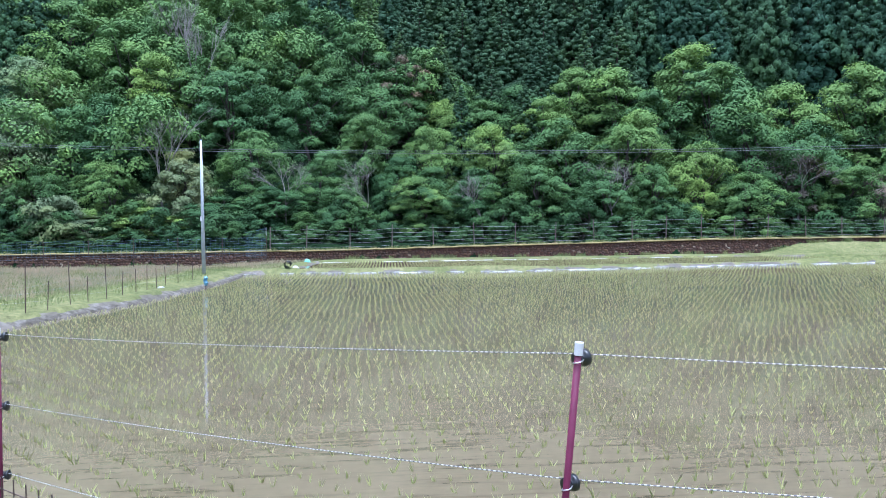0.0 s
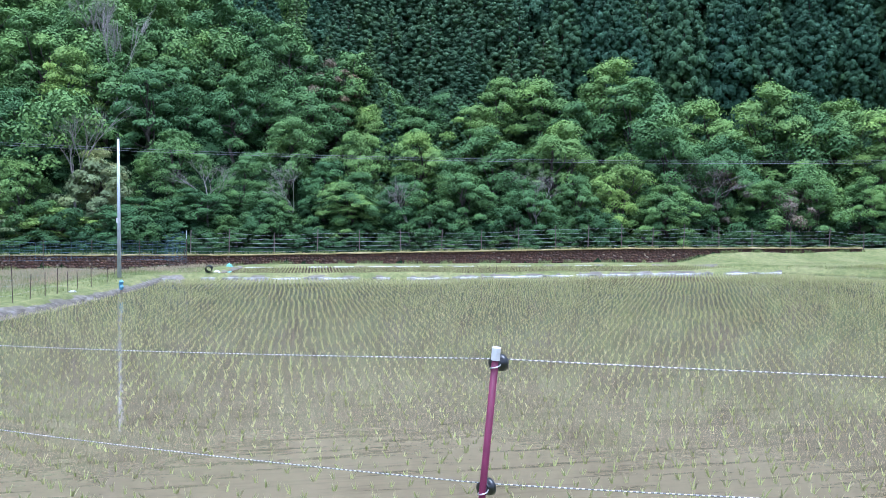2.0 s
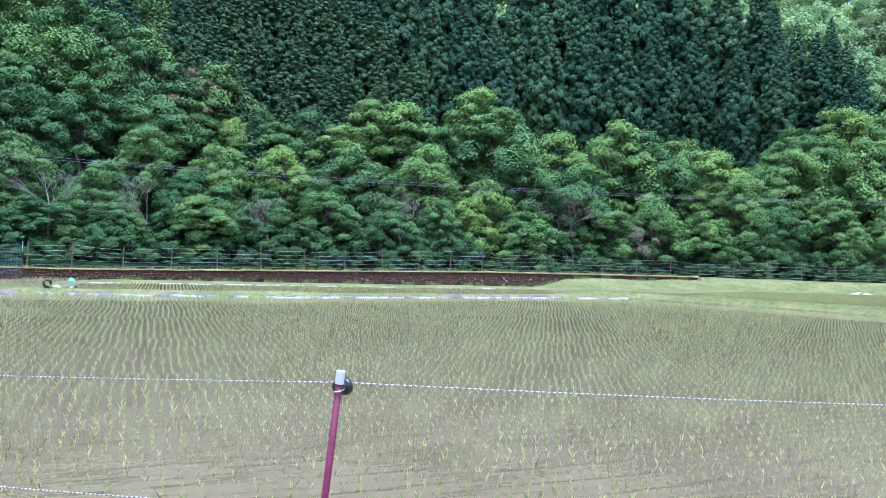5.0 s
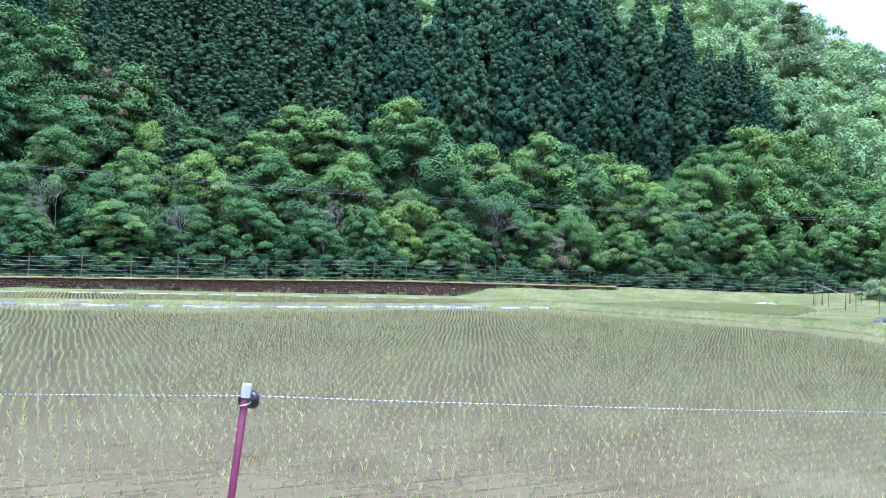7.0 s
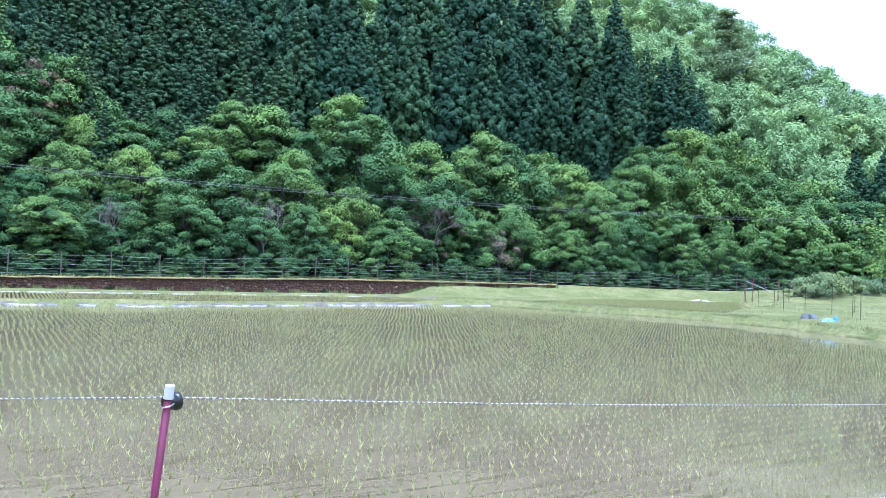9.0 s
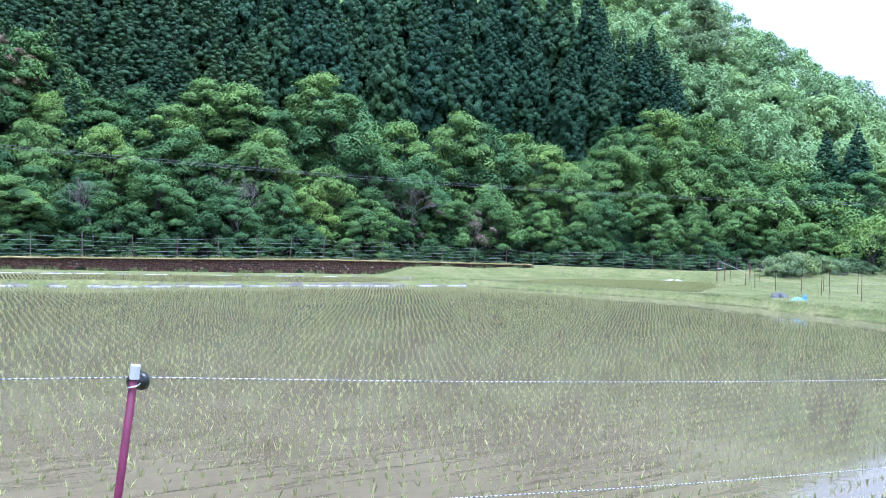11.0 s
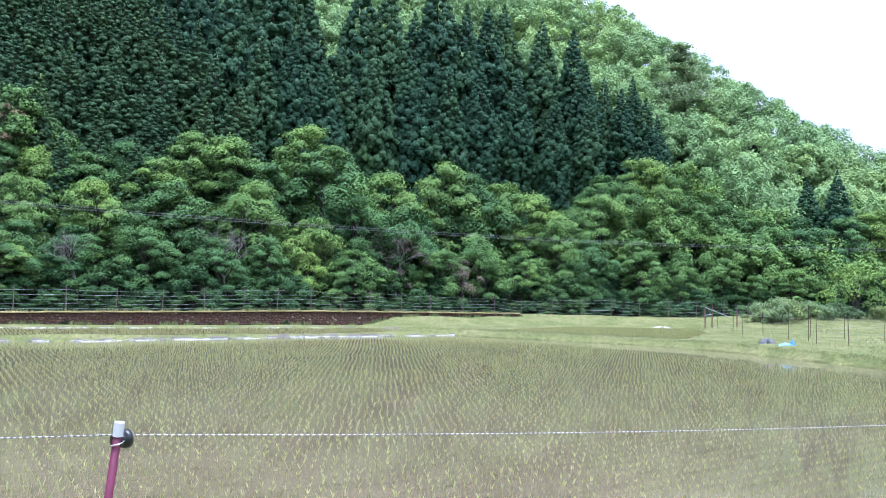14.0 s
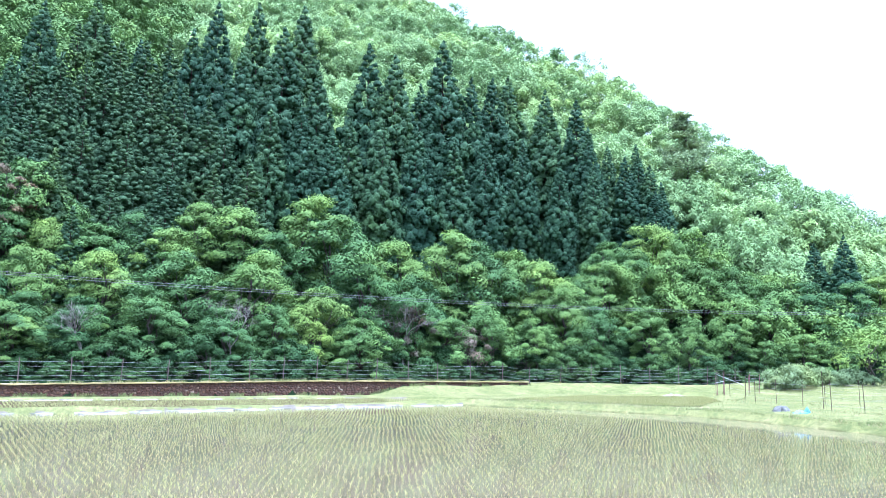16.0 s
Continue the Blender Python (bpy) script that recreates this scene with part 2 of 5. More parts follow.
M_POST = k.m
k = Mat("dull_wire", rough=0.6)
k.color((0.26, 0.26, 0.28))
M_DULL = k.m


# ---------- mesh helpers ----------
def link_mesh(name, me, parent=None, label=""):
    ob = new(name, me)
    if parent is not None:
        ob.parent = parent
    if label:
        ob["label"] = label
    return ob


def part(name, bm, material, parent=None, label="", smooth=False):
    me = bpy.data.meshes.new(name)
    bm.to_mesh(me)
    bm.free()
    for mt in (material if isinstance(material, (list, tuple)) else [material]):
        me.materials.append(mt)
    if smooth:
        me.shade_smooth()
    return link_mesh(name, me, parent, label)


def np_mesh(name, verts, quads, material, parent=None, label="", smooth=False, normals=None):
    """A mesh from arrays of corners and four-cornered faces."""
    me = bpy.data.meshes.new(name)
    verts = np.asarray(verts, np.float32)
    quads = np.asarray(quads, np.int32)
    k = quads.shape[1]
    me.vertices.add(len(verts))
    me.vertices.foreach_set("co", verts.ravel())
    me.loops.add(quads.size)
    me.loops.foreach_set("vertex_index", quads.ravel())
    me.polygons.add(len(quads))
    me.polygons.foreach_set("loop_start", np.arange(0, quads.size, k, dtype=np.int32))
    me.update(calc_edges=True)
    me.validate()
    for mt in (material if isinstance(material, (list, tuple)) else [material]):
        me.materials.append(mt)
    if smooth:
        me.shade_smooth()
    if normals is not None:
        me.shade_smooth()
        me.normals_split_custom_set_from_vertices(normals.tolist())
    return link_mesh(name, me, parent, label)


def tube(bm, pts, radii, sides=6, cap=True):
    """A tapered tube through the points."""
    pts = [Vector(p) for p in pts]
    if not isinstance(radii, (list, tuple)):
        radii = [radii] * len(pts)
    rings = []
    ref = Vector((0.31, 0.95, 0.05))
    for i, (p, r) in enumerate(zip(pts, radii)):
        d = (pts[min(i + 1, len(pts) - 1)] - pts[max(i - 1, 0)]).normalized()
        a = d.cross(ref if abs(d.dot(ref)) < 0.95 else Vector((1, 0, 0))).normalized()
        b = d.cross(a)
        rings.append([bm.verts.new(p + (a * math.cos(q) + b * math.sin(q)) * r) for q in (2 * math.pi * j / sides for j in range(sides))])
    for r0, r1 in zip(rings, rings[1:]):
        for j in range(sides):
            bm.faces.new((r0[j], r0[(j + 1) % sides], r1[(j + 1) % sides], r1[j]))
    if cap:
        bm.faces.new(rings[0][::-1])
        bm.faces.new(rings[-1])
    return bm


def box(bm, cx, cy, cz, sx, sy, sz, turn=0.0, bevel=0.0):
    made = bmesh.ops.create_cube(bm, size=1.0, matrix=Matrix.Translation((cx, cy, cz)) @ Matrix.Rotation(turn, 4, 'Z') @ Matrix.Diagonal((sx, sy, sz, 1)))
    if bevel:
        es = list({e for v in made["verts"] for e in v.link_edges})
        bmesh.ops.bevel(bm, geom=es, offset=bevel, segments=2, affect='EDGES')
    return bm


def empty(name, x, y, z, turn=0.0):
    ob = new(name)
    ob.empty_display_size = 0.2
    ob.matrix_world = pose(x, y, z, 0, 0, turn)
    return ob


def inside(poly, X, Y):
    res = np.zeros(X.shape, bool)
    for (x0, y0), (x1, y1) in zip(poly, poly[1:] + poly[:1]):
        c = (y0 > Y) != (y1 > Y)
        res ^= c & (X < (x1 - x0) * (Y - y0) / ((y1 - y0) or 1e-9) + x0)
    return res


def edge_dist(poly, X, Y, closed=True):
    best = np.full(X.shape, 1e9)
    segs = list(zip(poly, poly[1:] + (poly[:1] if closed else [])))
    for (x0, y0), (x1, y1) in segs if closed else list(zip(poly, poly[1:])):
        dx, dy = x1 - x0, y1 - y0
        t = np.clip(((X - x0) * dx + (Y - y0) * dy) / (dx * dx + dy * dy), 0, 1)
        best = np.minimum(best, np.hypot(X - x0 - t * dx, Y - y0 - t * dy))
    return best


def bumps(X, Y, scale, seed=0.0):
    """Smooth pseudo-random relief, about -1 to 1."""
    a = np.sin(X / scale * 1.7 + seed) * np.cos(Y / scale * 1.3 - seed * 2)
    b = np.sin((X * 0.6 + Y) / scale * 2.9 + seed * 3) * 0.5
    c = np.cos((X - Y * 0.7) / scale * 5.3 + seed) * 0.3
    return (a + b + c) / 1.6


# ---------- the plan ----------
WALL_TURN = radians(24.73)
ux, uy = math.cos(WALL_TURN), math.sin(WALL_TURN)
WALL_N = 24.61 * uy + 41.15 * ux
FOOT_S = 14 * ux + 59 * uy
RIDGE_S = [0, 60, 80, 100, 120, 140, 160, 180, 220, 300]
RIDGE_Z = [172.8, 127.6, 82.3, 22.8, 4.0, 4.0, 7.1, 12.0, 17.4, 22.8]
FIELD = PLANTED = [(-15.2, 1.6), (-16.0, 8), (-16.4, 12.4), (-17.2, 15.6), (-17.6, 17.9), (-18.9, 21.8), (-20.0, 24.9), (-22.2, 29.4),
         (-20.9, 30.5), (-17.0, 32.2), (-10.8, 34.4), (-3.4, 39.2), (6.6, 45.1), (11.9, 38.7), (16.1, 31.3), (18.0, 26.0), (18.3, 22.9), (18.6, 15), (18.6, 3.6), (1.0, 3.5), (-5.0, 3.3), (-9.0, 2.4)]
FIELD = PLANTED[:12] + [(6.6, 45.1), (12.6, 41.8), (17.2, 38.2), (19.2, 34.2), (20.0, 31.0), (20.7, 28.0), (21.3, 22.9), (21.6, 15), (21.6, 3.6)] + PLANTED[19:]
FIELD_FAR = [(-21.0, 32.2), (-23.4, 38.4), (-12.2, 43.8), (-0.9, 49.1), (2.9, 50.0), (7.4, 46.9), (-3.6, 40.2), (-11, 35.4), (-17.2, 33.3)]
FIELD_SIDE = [(9.6, 47.2), (14.6, 43.4), (19.0, 40.2), (24.5, 47.5), (27.6, 56.5), (16.5, 54.5)]


def along(s, n):
    return s * ux - n * uy, s * uy + n * ux


def slope_of(X, Y):
    """Forest slope behind the wall: height above the terrace, and how far behind its foot."""
    s, n = X * ux + Y * uy, -X * uy + Y * ux
    foot = np.maximum(WALL_N - 0.358 * np.maximum(0, s - FOOT_S), WALL_N - 40)
    dn = np.maximum(0, n - foot - 2)
    sl = 0.78 * (np.sqrt(dn * dn + 36) - 6)
    zr = np.interp(s, RIDGE_S, RIDGE_Z)
    over = np.maximum(sl - zr * 0.7, 0)
    return np.where(sl < zr * 0.7, sl, zr * 0.7 + zr * 0.3 * (1 - np.exp(-over / (zr * 0.3)))), n - foot


def height(X, Y):
    X, Y = np.asarray(X, float), np.asarray(Y, float)
    hill, dn = slope_of(X, Y)
    s = X * ux + Y * uy
    z = np.full(X.shape, 0.30) + 0.05 * bumps(X, Y, 3.0)
    z = z - (0.13 + 0.02 * bumps(X, Y, 3.0)) * np.clip((dn + 12) / 2, 0, 1) * np.clip((X + 24.5) / 2, 0, 1) * np.clip((5 - X) / 3, 0, 1)
    right = np.clip((X - 17.5) / 4, 0, 1)
    z = z + right * (0.16 + 0.06 * bumps(X, Y, 5.0, 2.0))
    z = z + 0.7 * np.exp(-((X - 37) / 8.0) ** 2 - ((Y - 57) / 3.5) ** 2) + 0.5 * np.clip((X - 30) / 12, 0, 1) * np.clip((Y - 38) / 12, 0, 1)
    # the meadow falls gently towards the foot of the wall
    z = z - 0.42 * np.clip((dn + 13) / 10, 0, 1) * np.clip((-X - 23.2) / 3.5, 0, 1)
    # grass bank in front of the second wall and further right
    bank = np.clip((s - 23.2) / 2.5, 0, 1) * np.clip((dn + 3.2) / 3.0, 0, 1)
    z = z + bank * (0.55 + 0.05 * bumps(X, Y, 2.0, 1.0))
    far_right = np.clip((s - 38) / 4, 0, 1)
    z = np.where(dn > 0.32 - 0.2 * far_right, 1.08 + hill + 0.05 * bumps(X, Y, 1.5) + (hill > 1.0) * 0.35 * bumps(X, Y, 4.0), z)
    z = z - 0.14 * np.clip(1 - edge_dist(FIELD[0:8], X, Y, False) / 1.6, 0, 1) * (X < -10)
    for poly, bed in ((FIELD, -0.16), (FIELD_FAR, -0.02), (FIELD_SIDE, 0.2)):
        z = np.where(inside(poly, X, Y), bed, z)
    # raised verge on which the camera and the near fence stand
    plate = 1.06 - 0.26 * np.clip((-X - 0.8) / 2.4, 0, 1)
    brink = 2.75 - 0.25 * np.clip(-X - 3, 0, 8)
    verge = plate - np.clip((Y - brink) / 0.75, 0, 1) * (plate + 0.2)
    z = np.where((Y < 4.5) & ~inside(FIELD, X, Y), np.maximum(verge, np.where(Y > brink + 0.7, -0.2, np.minimum(z, plate))), z)
    return z


def steps(a, b, fine_a, fine_b, fine, grow=1.25):
    mid = list(np.arange(fine_a, fine_b + 1e-6, fine))
    lo, hi, st = [], [], fine
    x = fine_a
    while x > a:
        st *= grow
        x -= st
        lo.append(x)
    st, x = fine, fine_b
    while x < b:
        st *= grow
        x += st
        hi.append(x)
    return np.array(lo[::-1] + mid + hi)


gx, gy = steps(-900, 900, -48, 62, 0.5), steps(-600, 900, -4, 80, 0.5)
GX, GY = np.meshgrid(gx, gy)
GZ = height(GX, GY)
nx_, ny_ = len(gx), len(gy)
idx = np.arange(nx_ * ny_).reshape(ny_, nx_)
quads = np.stack([idx[:-1, :-1], idx[:-1, 1:], idx[1:, 1:], idx[1:, :-1]], -1).reshape(-1, 4)
ground = np_mesh("ground", np.stack([GX, GY, GZ], -1).reshape(-1, 3), quads, [M_GRASS, M_FLOOR, M_MUD], smooth=True)
cxq, cyq = GX.ravel()[quads].mean(1), GY.ravel()[quads].mean(1)
_, dnq = slope_of(cxq, cyq)
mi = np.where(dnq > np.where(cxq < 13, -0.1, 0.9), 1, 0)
for poly in (FIELD, FIELD_FAR, FIELD_SIDE):
    mi = np.where(inside(poly, cxq, cyq) & (GZ.ravel()[quads].max(1) < 0.22), 2, mi)
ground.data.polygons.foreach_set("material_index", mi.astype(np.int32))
tagged(ground, "grassy terraces rising into a dark wooded slope", "ground", kind="structure")


def sheet(name, poly, z, material, label):
    bm = bmesh.new()
    f = bm.faces.new([bm.verts.new((x, y, z)) for x, y in poly])
    bm.normal_update()
    if f.normal.z < 0:
        f.normal_flip()
    bmesh.ops.triangulate(bm, faces=[f])
    return tagged(part(name, bm, material), label, "water", kind="structure")


def grown(poly, d):
    mx = sum(p[0] for p in poly) / len(poly)
    my = sum(p[1] for p in poly) / len(poly)
    return [(x + d * (x - mx) / math.hypot(x - mx, y - my), y + d * (y - my) / math.hypot(x - mx, y - my)) for x, y in poly]


sheet("paddy_water", grown(FIELD, 0.35), 0.0, M_WATER, "shallow muddy water standing in the rice paddy")
sheet("paddy_water_far", grown(FIELD_FAR, 0.3), 0.12, M_WATER, "shallow muddy water of the narrow far paddy")
sheet("paddy_water_side", grown(FIELD_SIDE, 0.3), 0.31, M_WATER, "shallow muddy water of the side paddy")


def ridge(name, line, profile, material, label, wob=0.05, seed=1, step=0.4):
    """A bund: a profile of (offset, height) swept along a line, with uneven edges. Offset is to the left of travel."""
    rnd = random.Random(seed)
    pts = [Vector((x, y, 0)) for x, y in line]
    dense = []
    for a, b in zip(pts, pts[1:]):
        c = max(1, int((b - a).length / step))
        dense += [a.lerp(b, i / c) for i in range(c)]
    dense.append(pts[-1])
    vs, m = [], len(profile)
    for i, p in enumerate(dense):
        d = (dense[min(i + 1, len(dense) - 1)] - dense[max(i - 1, 0)]).normalized()
        nl = Vector((-d.y, d.x, 0))
        for j, (o, h) in enumerate(profile):
            e = 0 if h < -0.05 else 1
            q = p + nl * (o + rnd.uniform(-wob, wob))
            vs.append((q.x, q.y, h + e * rnd.uniform(-wob, wob) * 0.7))
    qs = [(i * m + j, (i + 1) * m + j, (i + 1) * m + j + 1, i * m + j + 1) for i in range(len(dense) - 1) for j in range(m - 1)]
    ob = np_mesh(name, vs, [q[::-1] for q in qs], material, smooth=True)
    return tagged(ob, label, "bund", kind="structure")


FAR_EDGE = FIELD[7:13]
RIGHT_EDGE = FIELD[12:21]
LEFT_EDGE = FIELD[0:8]
ridge("bund_far", [(x, y) for x, y in FAR_EDGE], [(-0.05, -0.1), (0.02, 0.05), (0.15, 0.13), (0.6, 0.15), (0.95, 0.14), (1.1, 0.02)], M_MUD, "low muddy bund between the two paddies", 0.04, 3)
ridge("bund_liner", FAR_EDGE, [(-0.1, -0.05), (-0.09, 0.03), (-0.065, 0.062), (-0.045, 0.062), (-0.02, -0.05)], M_LINER, "weathered plastic liner along the water edge of the bund", 0.012, 9)
ridge("bund_right", RIGHT_EDGE, [(-0.34, -0.1), (-0.27, 0.03), (-0.1, 0.1), (0.06, 0.17), (0.2, 0.27), (0.55, 0.36), (1.0, 0.37), (1.4, 0.3), (1.8, 0.1)], M_GRASS, "grassy bund along the side of the paddy", 0.05, 4)
ridge("bank_edge", LEFT_EDGE, [(-0.2, -0.1), (-0.15, 0.02), (-0.09, 0.06), (-0.02, 0.095), (0.04, 0.11), (0.12, 0.06)], [M_EDGE], "grey mud edging of the meadow bank beside the paddy", 0.025, 5, 0.16)


# ---------- blades: rice and grass ----------
def blade_mesh(name, X, Y, Z, Hh, Wd, lean, material, rng, parent=None, label=""):
    """Thin two-piece blades, one for each given foot."""
    m = len(X)
    a = rng.uniform(0, 2 * np.pi, m)
    b = rng.uniform(0, 2 * np.pi, m)
    wx, wy = np.cos(a) * Wd / 2, np.sin(a) * Wd / 2
    lx, ly = np.cos(b) * lean * Hh, np.sin(b) * lean * Hh
    v = np.empty((m, 4, 3), np.float32)
    v[:, 0] = np.stack([X - wx, Y - wy, Z], -1)
    v[:, 1] = np.stack([X + wx, Y + wy, Z], -1)
    v[:, 2] = np.stack([X + wx * 0.7 + lx * 0.45, Y + wy * 0.7 + ly * 0.45, Z + Hh * 0.6], -1)
    v[:, 3] = np.stack([X + lx, Y + ly, Z + Hh], -1)
    return np_mesh(name, v.reshape(-1, 3), np.arange(m * 4).reshape(m, 4), material, parent, label)


def lattice(poly, turn, step, row, rng, inset, phase_rows=6):
    c, s = math.cos(turn), math.sin(turn)
    P = np.array(poly)
    a, b = P @ (c, s), P @ (-s, c)
    rows = np.arange(b.min(), b.max(), row)
    px, py = [], []
    shift, slip = 0.0, 0.0
    for i, rb in enumerate(rows):
        if i % phase_rows == 0:
            shift = rng.uniform(0, step)
            slip = rng.uniform(-0.008, 0.008)
        aa = np.arange(a.min(), a.max(), step) + shift + slip * (i % phase_rows)
        bb = rb + 0.12 * np.sin(aa * 0.11 + 0.4) + rng.normal(0, 0.008, len(aa))
        aa = aa + rng.normal(0, 0.007, len(aa))
        px.append(aa * c - bb * s)
        py.append(aa * s + bb * c)
    X, Y = np.concatenate(px), np.concatenate(py)
    keep = inside(poly, X, Y)
    keep &= edge_dist(poly, X, Y) > inset
    keep &= rng.uniform(0, 1, len(X)) > 0.05
    return X[keep], Y[keep]


def rice(name, poly, turn, z, rng, label, keep=None, step=0.17, blades=6, tall=0.102):
    X, Y = lattice(poly, turn, step, 0.30, rng, 0.35)
    if keep is not None:
        kk = keep(X, Y) & (edge_dist(PLANTED[12:19], X, Y, False) > 0.7)
        X, Y = X[kk], Y[kk]
    m = len(X)
    vig = rng.uniform(0.65, 1.15, m) * (0.9 + 0.2 * bumps(X, Y, 2.5, 4.0))
    X, Y, vig = np.repeat(X, blades), np.repeat(Y, blades), np.repeat(vig, blades)
    M_ = len(X)
    X = X + rng.normal(0, 0.008, M_)
    Y = Y + rng.normal(0, 0.008, M_)
    Hh = vig * tall * rng.uniform(0.6, 1.15, M_)
    lean = rng.uniform(0.1, 0.65, M_)
    ob = blade_mesh(name, X, Y, np.full(M_, z - 0.02), Hh + 0.02, np.full(M_, 0.011), lean, M_RICE, rng)
    return tagged(ob, label, "rice", kind="stuff")


rng = np.random.RandomState(7)
HX, HY, HT = -5.1, 7.0, radians(-21)


def main_area(X, Y):
    return (-(X - HX) * math.sin(HT) + (Y - HY) * math.cos(HT) > 0) | (X > -1.5)


rice("rice_seedlings", PLANTED, ROW_TURN, 0.0, rng, "thin pale-green rice seedlings planted in rows in water", main_area)
rice("rice_seedlings_headland", PLANTED, HT, 0.0, rng, "pale rice seedlings in the turned rows of the paddy corner", lambda X, Y: ~main_area(X, Y))
rice("rice_seedlings_far", FIELD_FAR, ROW_TURN, 0.12, rng, "rice seedlings in rows in the narrow far paddy")
rice("rice_seedlings_side", FIELD_SIDE, radians(20), 0.31, rng, "rice seedlings standing in the side paddy", tall=0.13, blades=10)


def tufts(name, poly, count, tall, wide, material, label, seed, drop=None, lift=None):
    r = np.random.RandomState(seed)
    P = np.array(poly)
    X = r.uniform(P[:, 0].min(), P[:, 0].max(), count)
    Y = r.uniform(P[:, 1].min(), P[:, 1].max(), count)
    k_ = inside(poly, X, Y) & (bumps(X, Y, 1.3, seed) > -0.55)
    for p in (FIELD, FIELD_FAR, FIELD_SIDE):
        k_ &= ~inside(p, X, Y)
    if drop is not None:
        k_ &= drop(X, Y)
    X, Y = X[k_], Y[k_]
    Z = height(X, Y) if lift is None else lift(X, Y)
    Hh = tall * r.uniform(0.5, 1.2, len(X)) * (0.85 + 0.35 * bumps(X, Y, 1.7, seed * 1.3))
    ob = blade_mesh(name, X, Y, Z - 0.03, Hh + 0.03, np.full(len(X), wide), r.uniform(0.1, 0.6, len(X)), material, r)
    return tagged(ob, label, "grass", kind="stuff")


MEADOW_L = [(-16.6, 9), (-17.2, 12.6), (-18.0, 15.8), (-18.5, 18.2), (-19.8, 22), (-20.9, 25), (-22.9, 29.3), (-22.0, 31.5), (-24.5, 39.6), (-46, 30), (-46, 9)]
tufts("meadow_grass", MEADOW_L, 90000, 0.13, 0.012, M_TUFT, "long green meadow grass on the terrace", 3)
tufts("meadow_straw", MEADOW_L, 100000, 0.25, 0.008, M_STRAW, "dry straw-coloured seed heads in the meadow grass", 4, lambda X, Y: edge_dist(LEFT_EDGE, X, Y, False) > 2.2)
MEADOW_R = [(18.8, 8), (18.9, 23), (18.4, 27), (16.5, 32), (12.4, 39.3), (7.4, 45.6), (2.5, 51), (2, 53.2), (14.5, 58.6), (32, 60.6), (60, 62), (60, 8)]
tufts("verge_grass", MEADOW_R, 60000, 0.09, 0.018, M_TUFT, "short green grass on the bunds and side meadow", 5)

def beside(line, a, b):
    """A strip between two offsets to the left of a line."""
    def shifted(o):
        out = []
        for i, (x, y) in enumerate(line):
            (x0, y0), (x1, y1) = line[max(i - 1, 0)], line[min(i + 1, len(line) - 1)]
            ln = math.hypot(x1 - x0, y1 - y0)
            out.append((x - (y1 - y0) / ln * o, y + (x1 - x0) / ln * o))
        return out
    return shifted(a) + shifted(b)[::-1]


BUND_TOP = beside(RIGHT_EDGE, 0.0, 1.6)
tufts("bund_grass", BUND_TOP, 120000, 0.1, 0.014, M_TUFT, "rough green grass on the side bund", 7, None, lambda X, Y: 0.37 - 0.2 * np.clip(0.35 - edge_dist(RIGHT_EDGE, X, Y, False), 0, 1) - 0.25 * np.clip(edge_dist(RIGHT_EDGE, X, Y, False) - 1.0, 0, 1))
tufts("bund_straw", BUND_TOP, 40000, 0.12, 0.012, M_STRAW, "dry blades in the rough grass of the side bund", 8, None, lambda X, Y: 0.36 - 0.2 * np.clip(0.35 - edge_dist(RIGHT_EDGE, X, Y, False), 0, 1) - 0.25 * np.clip(edge_dist(RIGHT_EDGE, X, Y, False) - 1.0, 0, 1))
tufts("verge_straw", MEADOW_R, 20000, 0.1, 0.014, M_STRAW, "dry blades among the short side meadow grass", 6)


# ---------- retaining wall and its fence ----------
def top_line(s):
    """Height of the wall's top at s along it."""
    return 0.77 + 0.38 * min(1.0, max(0.0, (s + 5) / 25))


def stone_wall(name, s0, s1, z0, label, rnd):
    """Rubble wall: a rough core, each stone proud of it, and a capping."""
    root = empty(name, *along((s0 + s1) / 2, WALL_N), z0)
    bm = bmesh.new()
    L = s1 - s0
    prev = None
    for i in range(int(L) + 1):
        x = -L / 2 + L * i / int(L)
        zt = top_line(x + (s0 + s1) / 2) - 0.06
        ring = [bm.verts.new(v) for v in ((x, 0, -0.35), (x, 0.06, zt), (x, 0.5, zt), (x, 0.5, -0.35))]
        if prev:
            for q in range(3):
                bm.faces.new((prev[q], ring[q], ring[q + 1], prev[q + 1]))
        else:
            bm.faces.new(ring)
        prev = ring
    bm.faces.new(prev[::-1])
    core = part("core", bm, M_JOINT, root)
    root.matrix_world = Matrix.Translation((*along((s0 + s1) / 2, WALL_N), z0)) @ Matrix.Rotation(WALL_TURN, 4, 'Z')
    tagged(root, label, "wall", kind="structure")
    bm = bmesh.new()
    m = int(L / 0.5)
    prev = None
    for i in range(m + 1):
        x = -L / 2 + L * i / m
        zt = top_line(x + (s0 + s1) / 2) - 0.07 + rnd.uniform(-0.015, 0.015)
        ring = [bm.verts.new(v) for v in ((x, -0.05 + rnd.uniform(-0.02, 0.02), zt - 0.005), (x, -0.06, zt + 0.05), (x, 0.06, zt + 0.07 + rnd.uniform(-0.02, 0.03)), (x, 0.52, zt + 0.05))]
        if prev:
            for a in range(3):
                bm.faces.new((prev[a], ring[a], ring[a + 1], prev[a + 1]))
        prev = ring
    part("capping", bm, M_CAP, root, "mossy straw-coloured capping", smooth=True)
    return root


